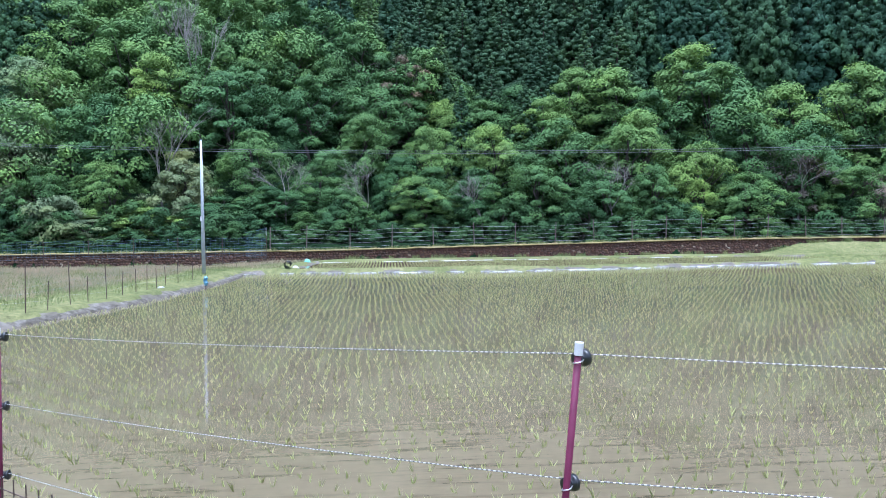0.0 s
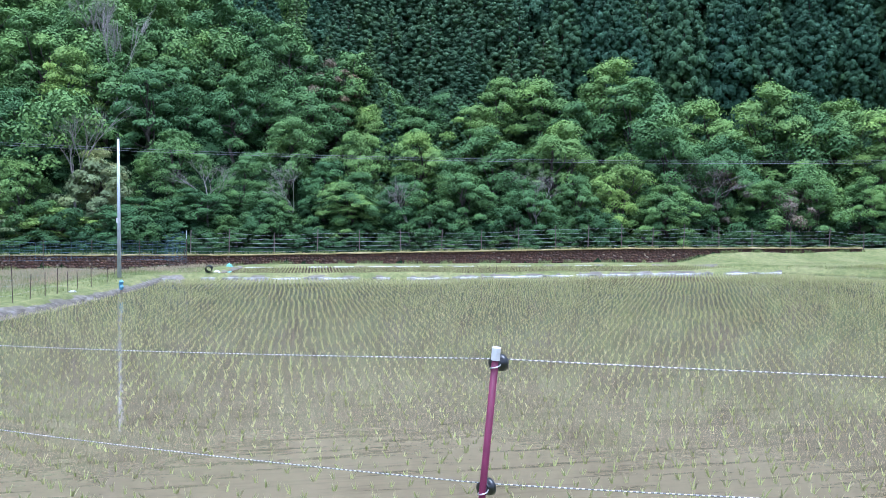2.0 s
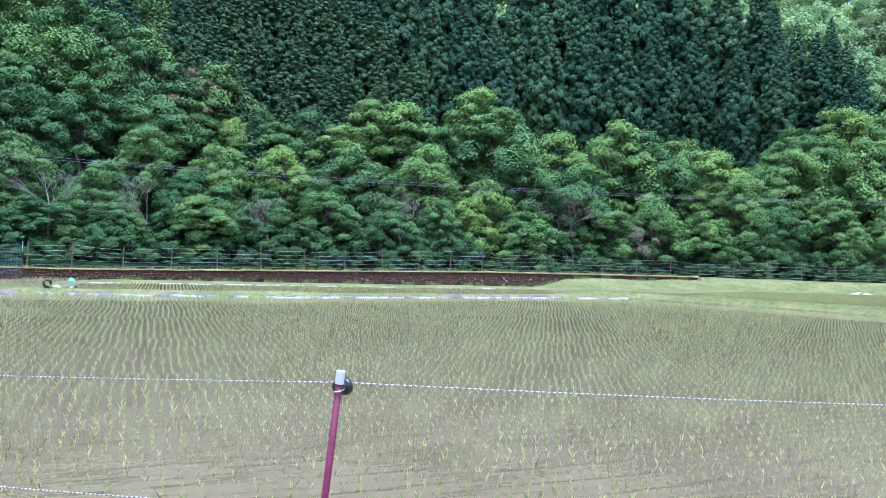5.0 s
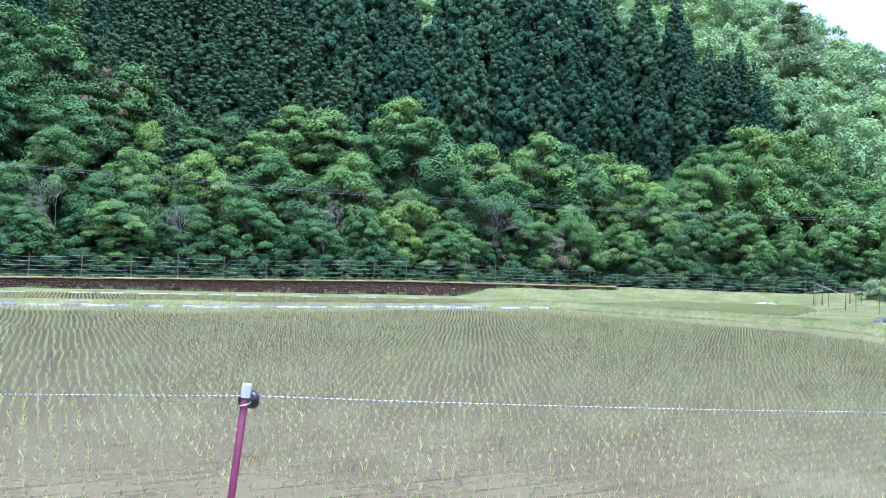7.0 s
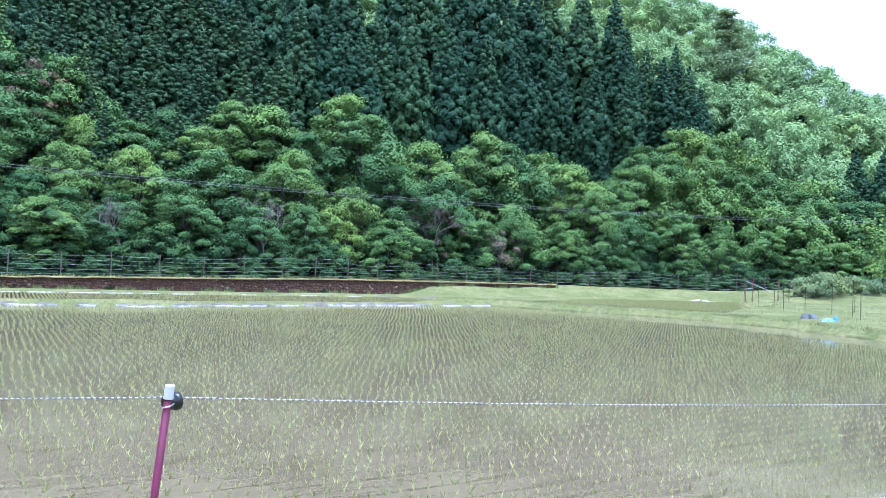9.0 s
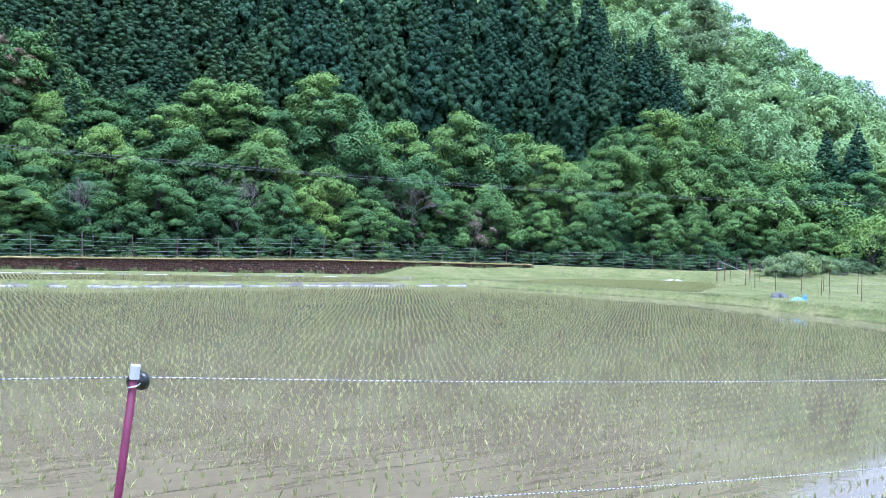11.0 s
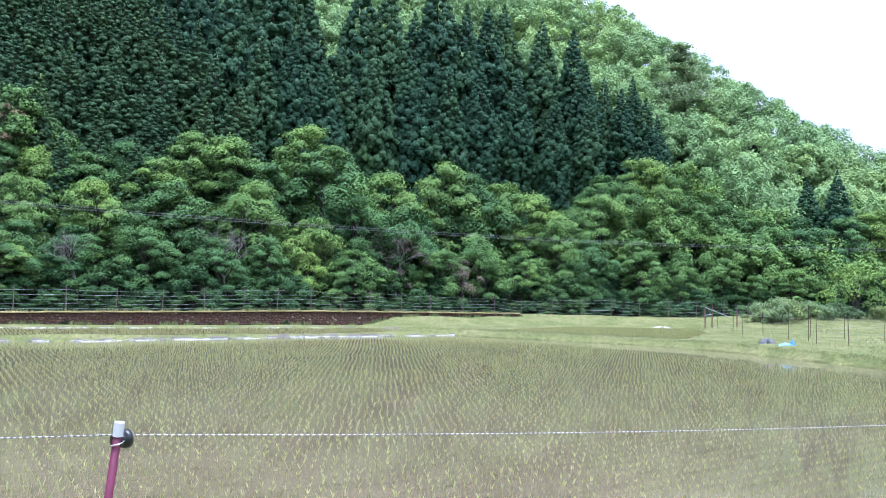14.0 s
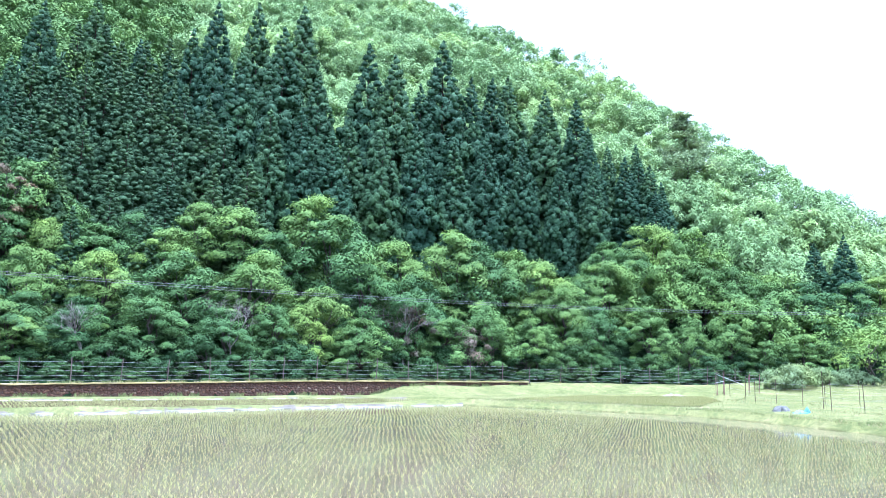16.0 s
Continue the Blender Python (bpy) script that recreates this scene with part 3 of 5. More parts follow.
def stone_mesh(seed):
    r = random.Random(seed)
    bm = bmesh.new()
    bmesh.ops.create_icosphere(bm, subdivisions=1, radius=0.5)
    for v in bm.verts:
        v.co = Vector((max(-0.42, min(0.42, v.co.x * 1.25)), max(-0.4, min(0.4, v.co.y)), max(-0.42, min(0.42, v.co.z * 1.25)))) * r.uniform(0.88, 1.1)
    me = bpy.data.meshes.new("stone")
    bm.to_mesh(me)
    bm.free()
    me.materials.append(M_STONE)
    return me


STONES = [stone_mesh(40 + i) for i in range(8)]


def lay_stones(root, L, s_mid, rnd, s_near, limit):
    """Courses of stones on the face; those nearest the middle stretch are pieces, the rest one joined mesh."""
    spots = []
    z = -0.18
    while z < 1.1:
        hgt = rnd.uniform(0.1, 0.16)
        x = -L / 2 + rnd.uniform(0, 0.2)
        while x < L / 2 - 0.1:
            wid = rnd.uniform(0.12, 0.28)
            tp = top_line(x + s_mid) - 0.07
            if z + hgt * 0.6 < tp:
                spots.append((x + wid / 2, 0.03 + 0.05 * z + rnd.uniform(-0.02, 0.025), z + hgt / 2 + rnd.uniform(-0.04, 0.04), wid, hgt, rnd.uniform(-0.5, 0.5), rnd.randrange(8)))
            x += wid + 0.02
        z += hgt + 0.01
    spots.sort(key=lambda q: abs(q[0] - s_near) + (60 if q[2] < 0.1 else 0))
    for x, y, zz, wid, hgt, rot, which in spots[:limit]:
        ob = link_mesh("stone", STONES[which], root)
        ob.matrix_local = Matrix.Translation((x, y, zz)) @ Matrix.Rotation(rot, 4, 'Y') @ Matrix.Diagonal((wid * 1.2, 0.14, hgt * 1.25, 1))
    rest = spots[limit:]
    if rest:
        vs, fs, off = [], [], 0
        for x, y, zz, wid, hgt, rot, which in rest:
            me = STONES[which]
            co = np.empty(len(me.vertices) * 3)
            me.vertices.foreach_get("co", co)
            co = co.reshape(-1, 3) * (wid * 1.2, 0.14, hgt * 1.25)
            c, s = math.cos(rot), math.sin(rot)
            vs.append(np.stack([co[:, 0] * c + co[:, 2] * s + x, co[:, 1] + y, co[:, 2] * c - co[:, 0] * s + zz], -1))
            tri = np.empty(len(me.polygons) * 3, np.int32)
            me.polygons.foreach_get("vertices", tri)
            fs.append(tri.reshape(-1, 3) + off)
            off += len(co)
        tagged(np_mesh("stones", np.concatenate(vs), np.concatenate(fs), M_STONE_REST, root, "reddish-brown rubble stones"), kind="stuff")


k = Mat("wall_stone_rest", rough=0.9, spec=0.2)
ge_ = k.n("ShaderNodeNewGeometry")
st = k.ramp(ge_.outputs["Random Per Island"], [(0.0, (0.073, 0.038, 0.029)), (0.35, (0.094, 0.053, 0.04)), (0.6, (0.08, 0.055, 0.047)), (0.9, (0.115, 0.068, 0.046)), (0.96, (0.135, 0.088, 0.06)), (1.0, (0.26, 0.22, 0.18))])
k.color(k.mix(1.0, st, k.ramp(k.noise(6.0, 5), [(0.3, (0.6, 0.6, 0.6)), (0.5, (1, 1, 1)), (0.72, (1.5, 1.4, 1.1))]), 'MULTIPLY'))
k.bump(k.noise(16.0, 5), 0.7, 0.04)
M_STONE_REST = k.m

SA = -24.61 * ux + 41.15 * uy
rw = random.Random(12)
S_END1 = 1.45 * ux + 53.1 * uy
S_END2 = 13.75 * ux + 58.8 * uy
wall_1 = stone_wall("wall_1", SA - 46, S_END1, 0.0, "weathered reddish rubble retaining wall below the wooded slope", rw)
wall_2 = stone_wall("wall_2", S_END1 + 0.02, S_END2, 0.0, "low end of the rubble wall half hidden by a grass bank", rw)

# fence on the wall
FENCE_X = [-27.9, -25.8, -23.3, -20.87, -18.45, -16.05, -13.65, -11.25, -8.95, -6.66, -4.64, -2.5, -0.5, 1.55, 3.9, 6.13, 8.75, 11.46, 13.9]
fence_spots = []
for x in FENCE_X:
    s = (x + (WALL_N + 0.28) * uy) / ux
    fence_spots.append((x, s * uy + (WALL_N + 0.28) * ux))
bx, by = 13.9, fence_spots[-1][1]
for i in range(1, 12):
    fence_spots.append((bx + 2.6 * i * math.cos(radians(5)), by + 2.6 * i * math.sin(radians(5))))
rf = random.Random(5)
tops = []


def wall_top(x, y):
    s = x * ux + y * uy
    if s < S_END1:
        return top_line(s)
    return 1.15 if s < S_END2 else float(height(x, y))


fence = empty("wire_fence", fence_spots[0][0], fence_spots[0][1], wall_top(*fence_spots[0]))
tagged(fence, "wire fence on rusty posts along the stone wall", "fence")
for x, y in fence_spots:
    zb = wall_top(x, y)
    hp = rf.uniform(1.32, 1.6)
    lx, ly = rf.uniform(-0.05, 0.07), rf.uniform(-0.03, 0.03)
    bm = bmesh.new()
    tube(bm, [(0, 0, -0.1), (lx * 0.5, ly * 0.5, hp / 2), (lx, ly, hp)], [0.034, 0.032, 0.03], 6)
    p = part("post", bm, M_POST, fence)
    p.matrix_world = Matrix.Translation((x, y, zb))
    bm = bmesh.new()
    tube(bm, [(0, 0, -0.04), (0, 0, 0.1)], [0.085, 0.06], 7)
    q = part("footing", bm, M_CAP, p, "pale concrete footing")
    tops.append((Vector((x, y, zb)), Vector((lx, ly, hp))))
for lev in (0.12, 0.3, 0.48, 0.66, 0.84):
    bm = bmesh.new()
    pts = []
    for (b0, t0), (b1, t1) in zip(tops, tops[1:]):
        a, b = b0 + t0 * lev, b1 + t1 * lev
        for i in range(4):
            q = a.lerp(b, i / 4)
            pts.append(q - Vector((0, 0, 0.03 * math.sin(math.pi * i / 4))))
    pts.append(tops[-1][0] + tops[-1][1] * lev)
    tube(bm, pts, 0.0042, 4)
    part("wire", bm, M_DULL, fence).matrix_world = Matrix.Identity(4)


# ---------- trees ----------
def leaf_quads(P, N, T, L, W, ref=None, tri=False, blend=0.55):
    """Diamond or three-cornered leaves: centres, normals, directions, lengths, widths. ref: the clump's outward way, which
    the leaves face and by which they are shaded. Gives corners, faces, corner normals."""
    N = N / (np.linalg.norm(N, axis=1, keepdims=True) + 1e-9)
    if ref is not None:
        N = np.where((N * ref).sum(1, keepdims=True) < 0, -N, N)
    T = T - N * (T * N).sum(1, keepdims=True)
    T = T / (np.linalg.norm(T, axis=1, keepdims=True) + 1e-9)
    Bn = np.cross(N, T)
    L, W = L[:, None], W[:, None]
    if tri:
        v = np.stack([P - T * L * 0.45 + Bn * W * 0.5, P + T * L * 0.55, P - T * L * 0.45 - Bn * W * 0.5], 1)[:, ::-1]
    else:
        v = np.stack([P - T * L * 0.5, P - Bn * W * 0.5 + N * W * 0.15, P + T * L * 0.5 - N * L * 0.1, P + Bn * W * 0.5 + N * W * 0.15], 1)[:, ::-1]
    c = v.shape[1]
    e = np.cross(v[:, 1] - v[:, 0], v[:, 2] - v[:, 0])
    bad = (e * N).sum(1) < 0
    v[bad] = v[bad][:, ::-1]
    sh = N if ref is None else N * (1 - blend) + ref * blend / (np.linalg.norm(ref, axis=1, keepdims=True) + 1e-9)
    sh = sh / (np.linalg.norm(sh, axis=1, keepdims=True) + 1e-9)
    return v.reshape(-1, 3), np.arange(len(P) * c).reshape(-1, c), np.repeat(sh, c, 0)


def cores(r, C, sx, sz, rough=0.16):
    """The dense, twiggy heart of each clump: uneven lumps, flatter below, on which the outer leaves sit."""
    bm = bmesh.new()
    bmesh.ops.create_icosphere(bm, subdivisions=1, radius=1.0)
    co = np.array([v.co[:] for v in bm.verts])
    fa = np.array([[v.index for v in f.verts] for f in bm.faces])
    bm.free()
    n, k_ = len(C), len(co)
    shape = co * np.where(co[:, 2:] < 0, (1, 1, 0.55), (1, 1, 1))
    v = shape[None] * (1 + r.normal(0, rough, (n, k_, 1))) * np.stack([sx, sx, sz], -1)[:, None, :]
    nrm = np.broadcast_to(co[None] / np.stack([sx, sx, sz], -1)[:, None, :], v.shape)
    nrm = nrm / np.linalg.norm(nrm, axis=2, keepdims=True)
    f = fa[None] + (np.arange(n) * k_)[:, None, None]
    return (v + np.asarray(C)[:, None, :]).reshape(-1, 3), f.reshape(-1, 3), nrm.reshape(-1, 3)


def merged(*lots):
    offs = np.cumsum([0] + [len(q[0]) for q in lots])
    return np.concatenate([q[0] for q in lots]), np.concatenate([q[1] + o for q, o in zip(lots, offs)]), np.concatenate([q[2] for q in lots])


def crown_points(r, rad, low, high, clumps, leaves, size, flat=0.4, twigs=8, skirt=0.72, inner=0.22, loose=0.4, shell=150, widest=0.22):
    """Leaf places for a broad crown: shingled, dome-topped clumps on an uneven crown, each of several leafy twigs.
    Gives leaf centres, normals, directions, the clump centres, the outward way of each leaf, and the same for the shell."""
    i = np.arange(clumps)
    v = np.clip((i + r.uniform(0, 1, clumps)) / clumps, 0, 0.985) ** 0.75
    th = i * 2.39996 + r.uniform(-0.5, 0.5, clumps)
    ph = r.uniform(0, 6.28, 4)
    lump = 1 + 0.24 * np.sin(2 * th + ph[0] + 3.0 * v) + 0.16 * np.sin(3 * th + ph[1] - 5.0 * v) + 0.15 * np.sin(11.0 * v + ph[2] + th)
    prof = (1 - v ** 3.2) ** 0.6 * (skirt + (1 - skirt) * v / 0.7 * (v < 0.7) + (1 - skirt) * (v >= 0.7)) * lump
    deep = np.where(r.uniform(0, 1, clumps) < inner, r.uniform(0.35, 0.75, clumps), r.uniform(0.86, 1.06, clumps))
    R = rad * prof * deep
    sz = size * r.uniform(0.6, 1.35, clumps)
    tilt = 1 + 0.16 * np.cos(th + ph[3]) * v
    C = np.stack([np.cos(th) * R, np.sin(th) * R, low + (high - low) * np.minimum(v * tilt, 1.0 + 0.02 * np.sin(5 * th)) - sz * flat * 0.9], -1)
    D = np.stack([np.cos(th), np.sin(th), 0.35 + 1.2 * v ** 3], -1)
    D /= np.linalg.norm(D, axis=1, keepdims=True)
    tw = np.repeat(np.arange(clumps), twigs)
    each = max(3, leaves // twigs)
    ta = r.uniform(0, 6.28, clumps * twigs)
    tl = r.uniform(0.5, 1.2, clumps * twigs)
    tz = r.uniform(-0.25, 0.35, clumps * twigs) * flat
    q = np.repeat(np.arange(clumps * twigs), each)
    m = len(q)
    k_ = tw[q]
    st = r.uniform(0.08, 1.0, m) ** 0.75
    aa = ta[q] + r.normal(0, 0.3, m)
    ln = tl[q] * st
    off = np.stack([np.cos(aa) * ln, np.sin(aa) * ln, flat * (1 - ln * ln) + tz[q] + r.normal(0, 0.1, m) * (0.4 + flat)], -1)
    out = D[k_] * (1, 1, 0)
    off[:, 2] -= 0.22 * (off * out).sum(1)
    P = C[k_] + off * sz[k_][:, None]
    G = off * (1, 1, 0) * 1.0 + D[k_] * 0.45 + np.array([0, 0, 0.65])
    G /= np.linalg.norm(G, axis=1, keepdims=True)
    N = G + r.normal(0, loose, (m, 3))
    T = np.stack([np.cos(aa), np.sin(aa), np.full(m, -0.25)], -1) + r.normal(0, 0.5, (m, 3))
    # the leafy shell of each clump, evenly spread over its dome
    j = np.arange(shell)
    zz = 1 - 1.4 * (j + 0.5) / shell
    fib = np.stack([np.cos(j * 2.39996) * np.sqrt(1 - zz * zz), np.sin(j * 2.39996) * np.sqrt(1 - zz * zz), zz], -1)
    spin = r.uniform(0, 6.28, clumps)
    fx = np.cos(spin)[:, None] * fib[:, 0] - np.sin(spin)[:, None] * fib[:, 1]
    fy = np.sin(spin)[:, None] * fib[:, 0] + np.cos(spin)[:, None] * fib[:, 1]
    d = np.stack([fx, fy, np.broadcast_to(fib[:, 2], fx.shape)], -1)
    wave = 1 + 0.16 * np.sin(5 * np.arctan2(fy, fx) + spin[:, None] * 3) * np.sqrt(fx ** 2 + fy ** 2) + r.normal(0, 0.09, fx.shape)
    tall_ = 0.3 + 0.85 * flat
    Q = d * wave[..., None] * (0.62, 0.62, tall_ * 0.7)
    Q[..., 2] -= 0.2 * (Q * (D * (1, 1, 0))[:, None, :]).sum(-1)
    Q = C[:, None, :] - (0, 0, 0.1 * size * flat) + Q * sz[:, None, None]
    g2 = d / (0.86, 0.86, tall_)
    g2 = g2 / np.linalg.norm(g2, axis=-1, keepdims=True)
    g2 = (g2 + D[:, None, :] * 0.25).reshape(-1, 3)
    g2 /= np.linalg.norm(g2, axis=1, keepdims=True)
    t2 = np.stack([g2[:, 0], g2[:, 1], g2[:, 2] * 0 - 0.35], -1) + r.normal(0, 0.45, g2.shape)
    wide = np.repeat(sz * 0.66 * math.sqrt(2.1 * 2 * math.pi * (0.4 + 0.6 * tall_) * 0.7 / shell), shell) * r.uniform(0.75, 1.25, len(g2))
    wide = np.minimum(wide, widest)
    shell_leaves = (Q.reshape(-1, 3), g2 + r.normal(0, loose * 0.9, g2.shape), t2, wide, g2)
    return P, N, T, C, G, shell_leaves


def limb(bm, a, b, r0, r1, rnd, sides=5, kinks=4):
    a, b = Vector(a), Vector(b)
    pts = [a.lerp(b, i / kinks) + Vector((rnd.uniform(-1, 1), rnd.uniform(-1, 1), rnd.uniform(-0.3, 0.8))) * ((b - a).length * 0.06 if 0 < i < kinks else 0) for i in range(kinks + 1)]
    tube(bm, pts, [r0 + (r1 - r0) * i / kinks for i in range(kinks + 1)], sides)


def broad_tree(name, seed, H, rad, material, leaf=0.14, clumps=58, leaves=200, shell=72, low=0.03, size=None, flat=0.4):
    """A broadleaf tree: trunk with limbs, and an uneven crown of layered leafy clumps."""
    r = np.random.RandomState(seed)
    rnd = random.Random(seed)
    root = empty(name, 0, 0, 0)
    P, N, T, C, G, sl = crown_points(r, rad, H * low, H, clumps, leaves, size or rad * 0.33, flat, 10, 0.8, 0.2, 0.38, shell)
    m = len(P)
    v, q, sh = leaf_quads(P, N, T, leaf * r.uniform(0.65, 1.35, m), leaf * 0.85 * r.uniform(0.65, 1.3, m), G, True, 0.6)
    v, q, sh = merged((v, q, sh), leaf_quads(sl[0], sl[1], sl[2], sl[3] * 1.05, sl[3] * 0.95, sl[4], True, 0.6))
    bm = bmesh.new()
    limb(bm, (0, 0, -0.6), (rnd.uniform(-0.3, 0.3), rnd.uniform(-0.3, 0.3), H * 0.8), 0.022 * H, 0.006 * H, rnd, 7, 6)
    for i in range(14):
        c = C[rnd.randrange(len(C))]
        z0 = H * rnd.uniform(0.12, 0.6)
        if c[2] > z0:
            limb(bm, (0, 0, z0), c, 0.009 * H, 0.003 * H, rnd)
    part("trunk", bm, M_BARK, root, smooth=True)
    np_mesh("crown", v, q, material, root, normals=sh)
    return root


def conifer(name, seed, H, rad, material, low, puffs, leaves, size, point=0.55, upright=0.5, thin=1.0):
    """A cedar or cypress: straight trunk and a pointed crown of rounded, upturned sprays, dense to its tip."""
    r = np.random.RandomState(seed)
    root = empty(name, 0, 0, 0)
    w = np.linspace(0, 1, 400)
    girth = np.minimum(1, (1 - w) / point) ** 0.85
    cum = np.cumsum(girth + 0.05)
    u = np.interp((np.arange(puffs) + r.uniform(0, 1, puffs)) / puffs * cum[-1], cum, w)
    th = np.arange(puffs) * 2.39996 + r.uniform(-0.35, 0.35, puffs)
    wide = rad * np.minimum(1, (1 - u) / point) ** 0.85 * (0.94 + 0.13 * np.sin(th * 3 + seed) * np.cos(u * 13 + seed) + 0.08 * np.sin(u * 40 + th + seed))
    R = wide * np.where(r.uniform(0, 1, puffs) < 0.2, r.uniform(0.4, 0.75, puffs), r.uniform(0.86, 1.05, puffs))
    sz = size * (0.48 + 0.52 * np.minimum(1, (1 - u) / point)) * r.uniform(0.7, 1.3, puffs)
    C = np.stack([np.cos(th) * R, np.sin(th) * R, H * (low + (1 - low) * u) - 0.3 * R - sz * 0.3], -1)
    O = np.stack([np.cos(th), np.sin(th), np.full(puffs, upright)], -1)
    Cr, Or, Sr = np.repeat(C, leaves, 0), np.repeat(O, leaves, 0), np.repeat(sz, leaves)
    m = len(Cr)
    d = r.normal(0, 1, (m, 3)) + Or * 0.8
    d /= np.linalg.norm(d, axis=1, keepdims=True)
    P = Cr + d * (Sr * r.uniform(0.8, 1.08, m))[:, None] * (1, 1, 0.9)
    N = d + r.normal(0, 0.4, (m, 3))
    T = np.stack([Or[:, 0] * 0.6, Or[:, 1] * 0.6, np.ones(m) * 0.5], -1) + d * 0.6 + r.normal(0, 0.45, (m, 3))
    v, q, sh = leaf_quads(P, N, T, Sr * r.uniform(0.34, 0.62, m), Sr * r.uniform(0.22, 0.36, m) * thin, d + Or * 0.3 + np.array([0, 0, 0.25]), True, 0.9)
    v, q, sh = merged((v, q, sh), cores(r, C, sz * 0.8, sz * 0.78, 0.2))
    tip = np.stack([r.normal(0, 0.09, 90), r.normal(0, 0.09, 90), H * r.uniform(0.955, 1.0, 90)], -1)
    a = r.uniform(0, 6.28, 90)
    sd = np.stack([np.cos(a), np.sin(a), 0 * a], -1) * 0.09
    v2 = np.stack([tip - sd, tip + sd, tip + (0, 0, 0.25)], 1).reshape(-1, 3)
    v, q, sh = merged((v, q, sh), (v2, np.arange(len(v2)).reshape(-1, 3), np.tile([[0, -0.5, 0.86]], (len(v2), 1))))
    bm = bmesh.new()
    tube(bm, [(0, 0, -0.8), (0, 0, H * 0.5), (0, 0, H * 0.99)], [0.011 * H, 0.006 * H, 0.01], 8)
    rnd = random.Random(seed)
    for i in range(24):
        a, z = rnd.uniform(0, 6.28), H * rnd.uniform(low, 0.8)
        ln = rad * min(1, (1 - z / H) / point) * 0.8
        tube(bm, [(0, 0, z), (math.cos(a) * ln, math.sin(a) * ln, z - 0.15 * ln)], [0.04, 0.015], 4)
    part("trunk", bm, M_BARK_DARK, root, smooth=True)
    np_mesh("crown", v, q, material, root, normals=sh)
    return root


def plant_all(kinds, spots, group, ref_h, rnd, widen=(0.9, 1.15), sink=0.0, pick=None):
    """Copies of the given kinds at (x, y, height) spots."""
    for i, (x, y, h) in enumerate(spots):
        src = kinds[(pick[i] if pick else rnd.randrange(len(kinds)))]
        sc = h / ref_h
        wide = max(sc, 0.62) * rnd.uniform(*widen)
        z = float(height(x, y)) - sink
        ob = copy_thing(src, Matrix.Translation((x, y, z)) @ Matrix.Rotation(rnd.uniform(0, 6.28), 4, 'Z') @ Matrix.Diagonal((wide, wide, sc, 1)))
        if group:
            ob["group"] = group


def drop_thing(root):
    for o in (*root.children_recursive, root):
        bpy.data.objects.remove(o)


rt = random.Random(21)
BROAD = [tagged(broad_tree("broadleaf_tree", 100 + i, 8.0, 3.1, M_BROAD), "leafy green broadleaf tree at the foot of the wooded slope", "tree") for i in range(8)]
LIME = [tagged(broad_tree("broadleaf_tree", 110 + i, 8.0, 3.0, M_LIME), "broadleaf tree with fresh yellow-green spring foliage", "tree") for i in range(3)]
PALE = [tagged(broad_tree("flowering_tree", 120, 8.0, 3.1, M_PALE, leaf=0.12), "broadleaf tree with pale cream-green flowering crown", "tree")]
SAGE = [tagged(broad_tree("broadleaf_tree", 125, 8.0, 3.4, M_SAGE, leaf=0.13), "broadleaf tree with soft grey-green foliage", "tree")]
CEDAR = [tagged(conifer("cedar_tree", 130 + i, 20.0, 3.1, M_CEDAR, 0.02, 420, 36, 0.72), "tall dark green pointed cedar on the slope", "tree") for i in range(4)]
CYPRESS = [tagged(conifer("cypress_tree", 140 + i, 12.0, 2.5, M_CYPRESS, 0.02, 360, 28, 0.46, 0.75, 0.6, 0.8), "dense dark green cypress of the plantation", "tree") for i in range(3)]
ALL = BROAD + LIME

CEDAR_SPOTS = [
    (0.4, 85.0, 21.9), (3.4, 82.9, 22.1), (6.7, 85.7, 17.6), (9.5, 87.5, 22.8), (13.1, 87.5, 18.4), (16.4, 91.3, 17.4),
    (18.8, 92.9, 17.2), (23.6, 92.0, 16.5), (27.2, 90.0, 16.3), (34.2, 87.0, 11.8), (-1.4, 76.2, 15.1), (2.1, 75.5, 16.3),
    (5.7, 77.8, 16.1), (9.9, 78.1, 15.2), (13.9, 81.1, 14.3), (18.5, 82.5, 13.9), (22.3, 80.5, 12.9), (26.9, 82.5, 11.8),
    (34.4, 82.4, 9.7), (-18.7, 79.6, 17.6), (-17.5, 85.5, 19.8), (-12.9, 76.4, 17.6), (-13.3, 88.8, 20.7), (-9.3, 82.0, 20.7),
    (-7.8, 88.7, 22.7), (-5.2, 81.1, 17.1), (-9.3, 73.7, 13.9), (-6.3, 74.7, 14.7), (-3.0, 73.7, 13.8), (-33.2, 76.9, 15.7),
]
CEDAR_SPOTS += [
    (-30.1, 82.7, 16.1), (-38.3, 74.5, 12.4), (-25.1, 82.5, 13.2), (-32.9, 70.4, 11.3), (-21.7, 81.7, 12.7),
]
CYPRESS_SPOTS = [
    (-27.8, 70.7, 10.9), (-25.7, 74.7, 11.7), (-22.2, 74.0, 12.1), (-18.7, 73.4, 12.7), (-14.9, 71.5, 13.2), (-28.1, 64.9, 9.9),
    (-24.1, 65.7, 10.1), (-20.5, 66.2, 10.7), (-16.7, 66.7, 11.1), (-12.8, 69.3, 12.1), (-24.3, 60.0, 8.6), (-19.9, 61.1, 8.3),
    (-16.2, 63.7, 9.0), (-12.7, 65.0, 10.2), (-10.2, 67.0, 11.4), (-31.0, 68.0, 10.0), (-28.2, 60.5, 8.4), (-16.5, 59.2, 7.8),
    (-21.2, 57.2, 7.1),
]
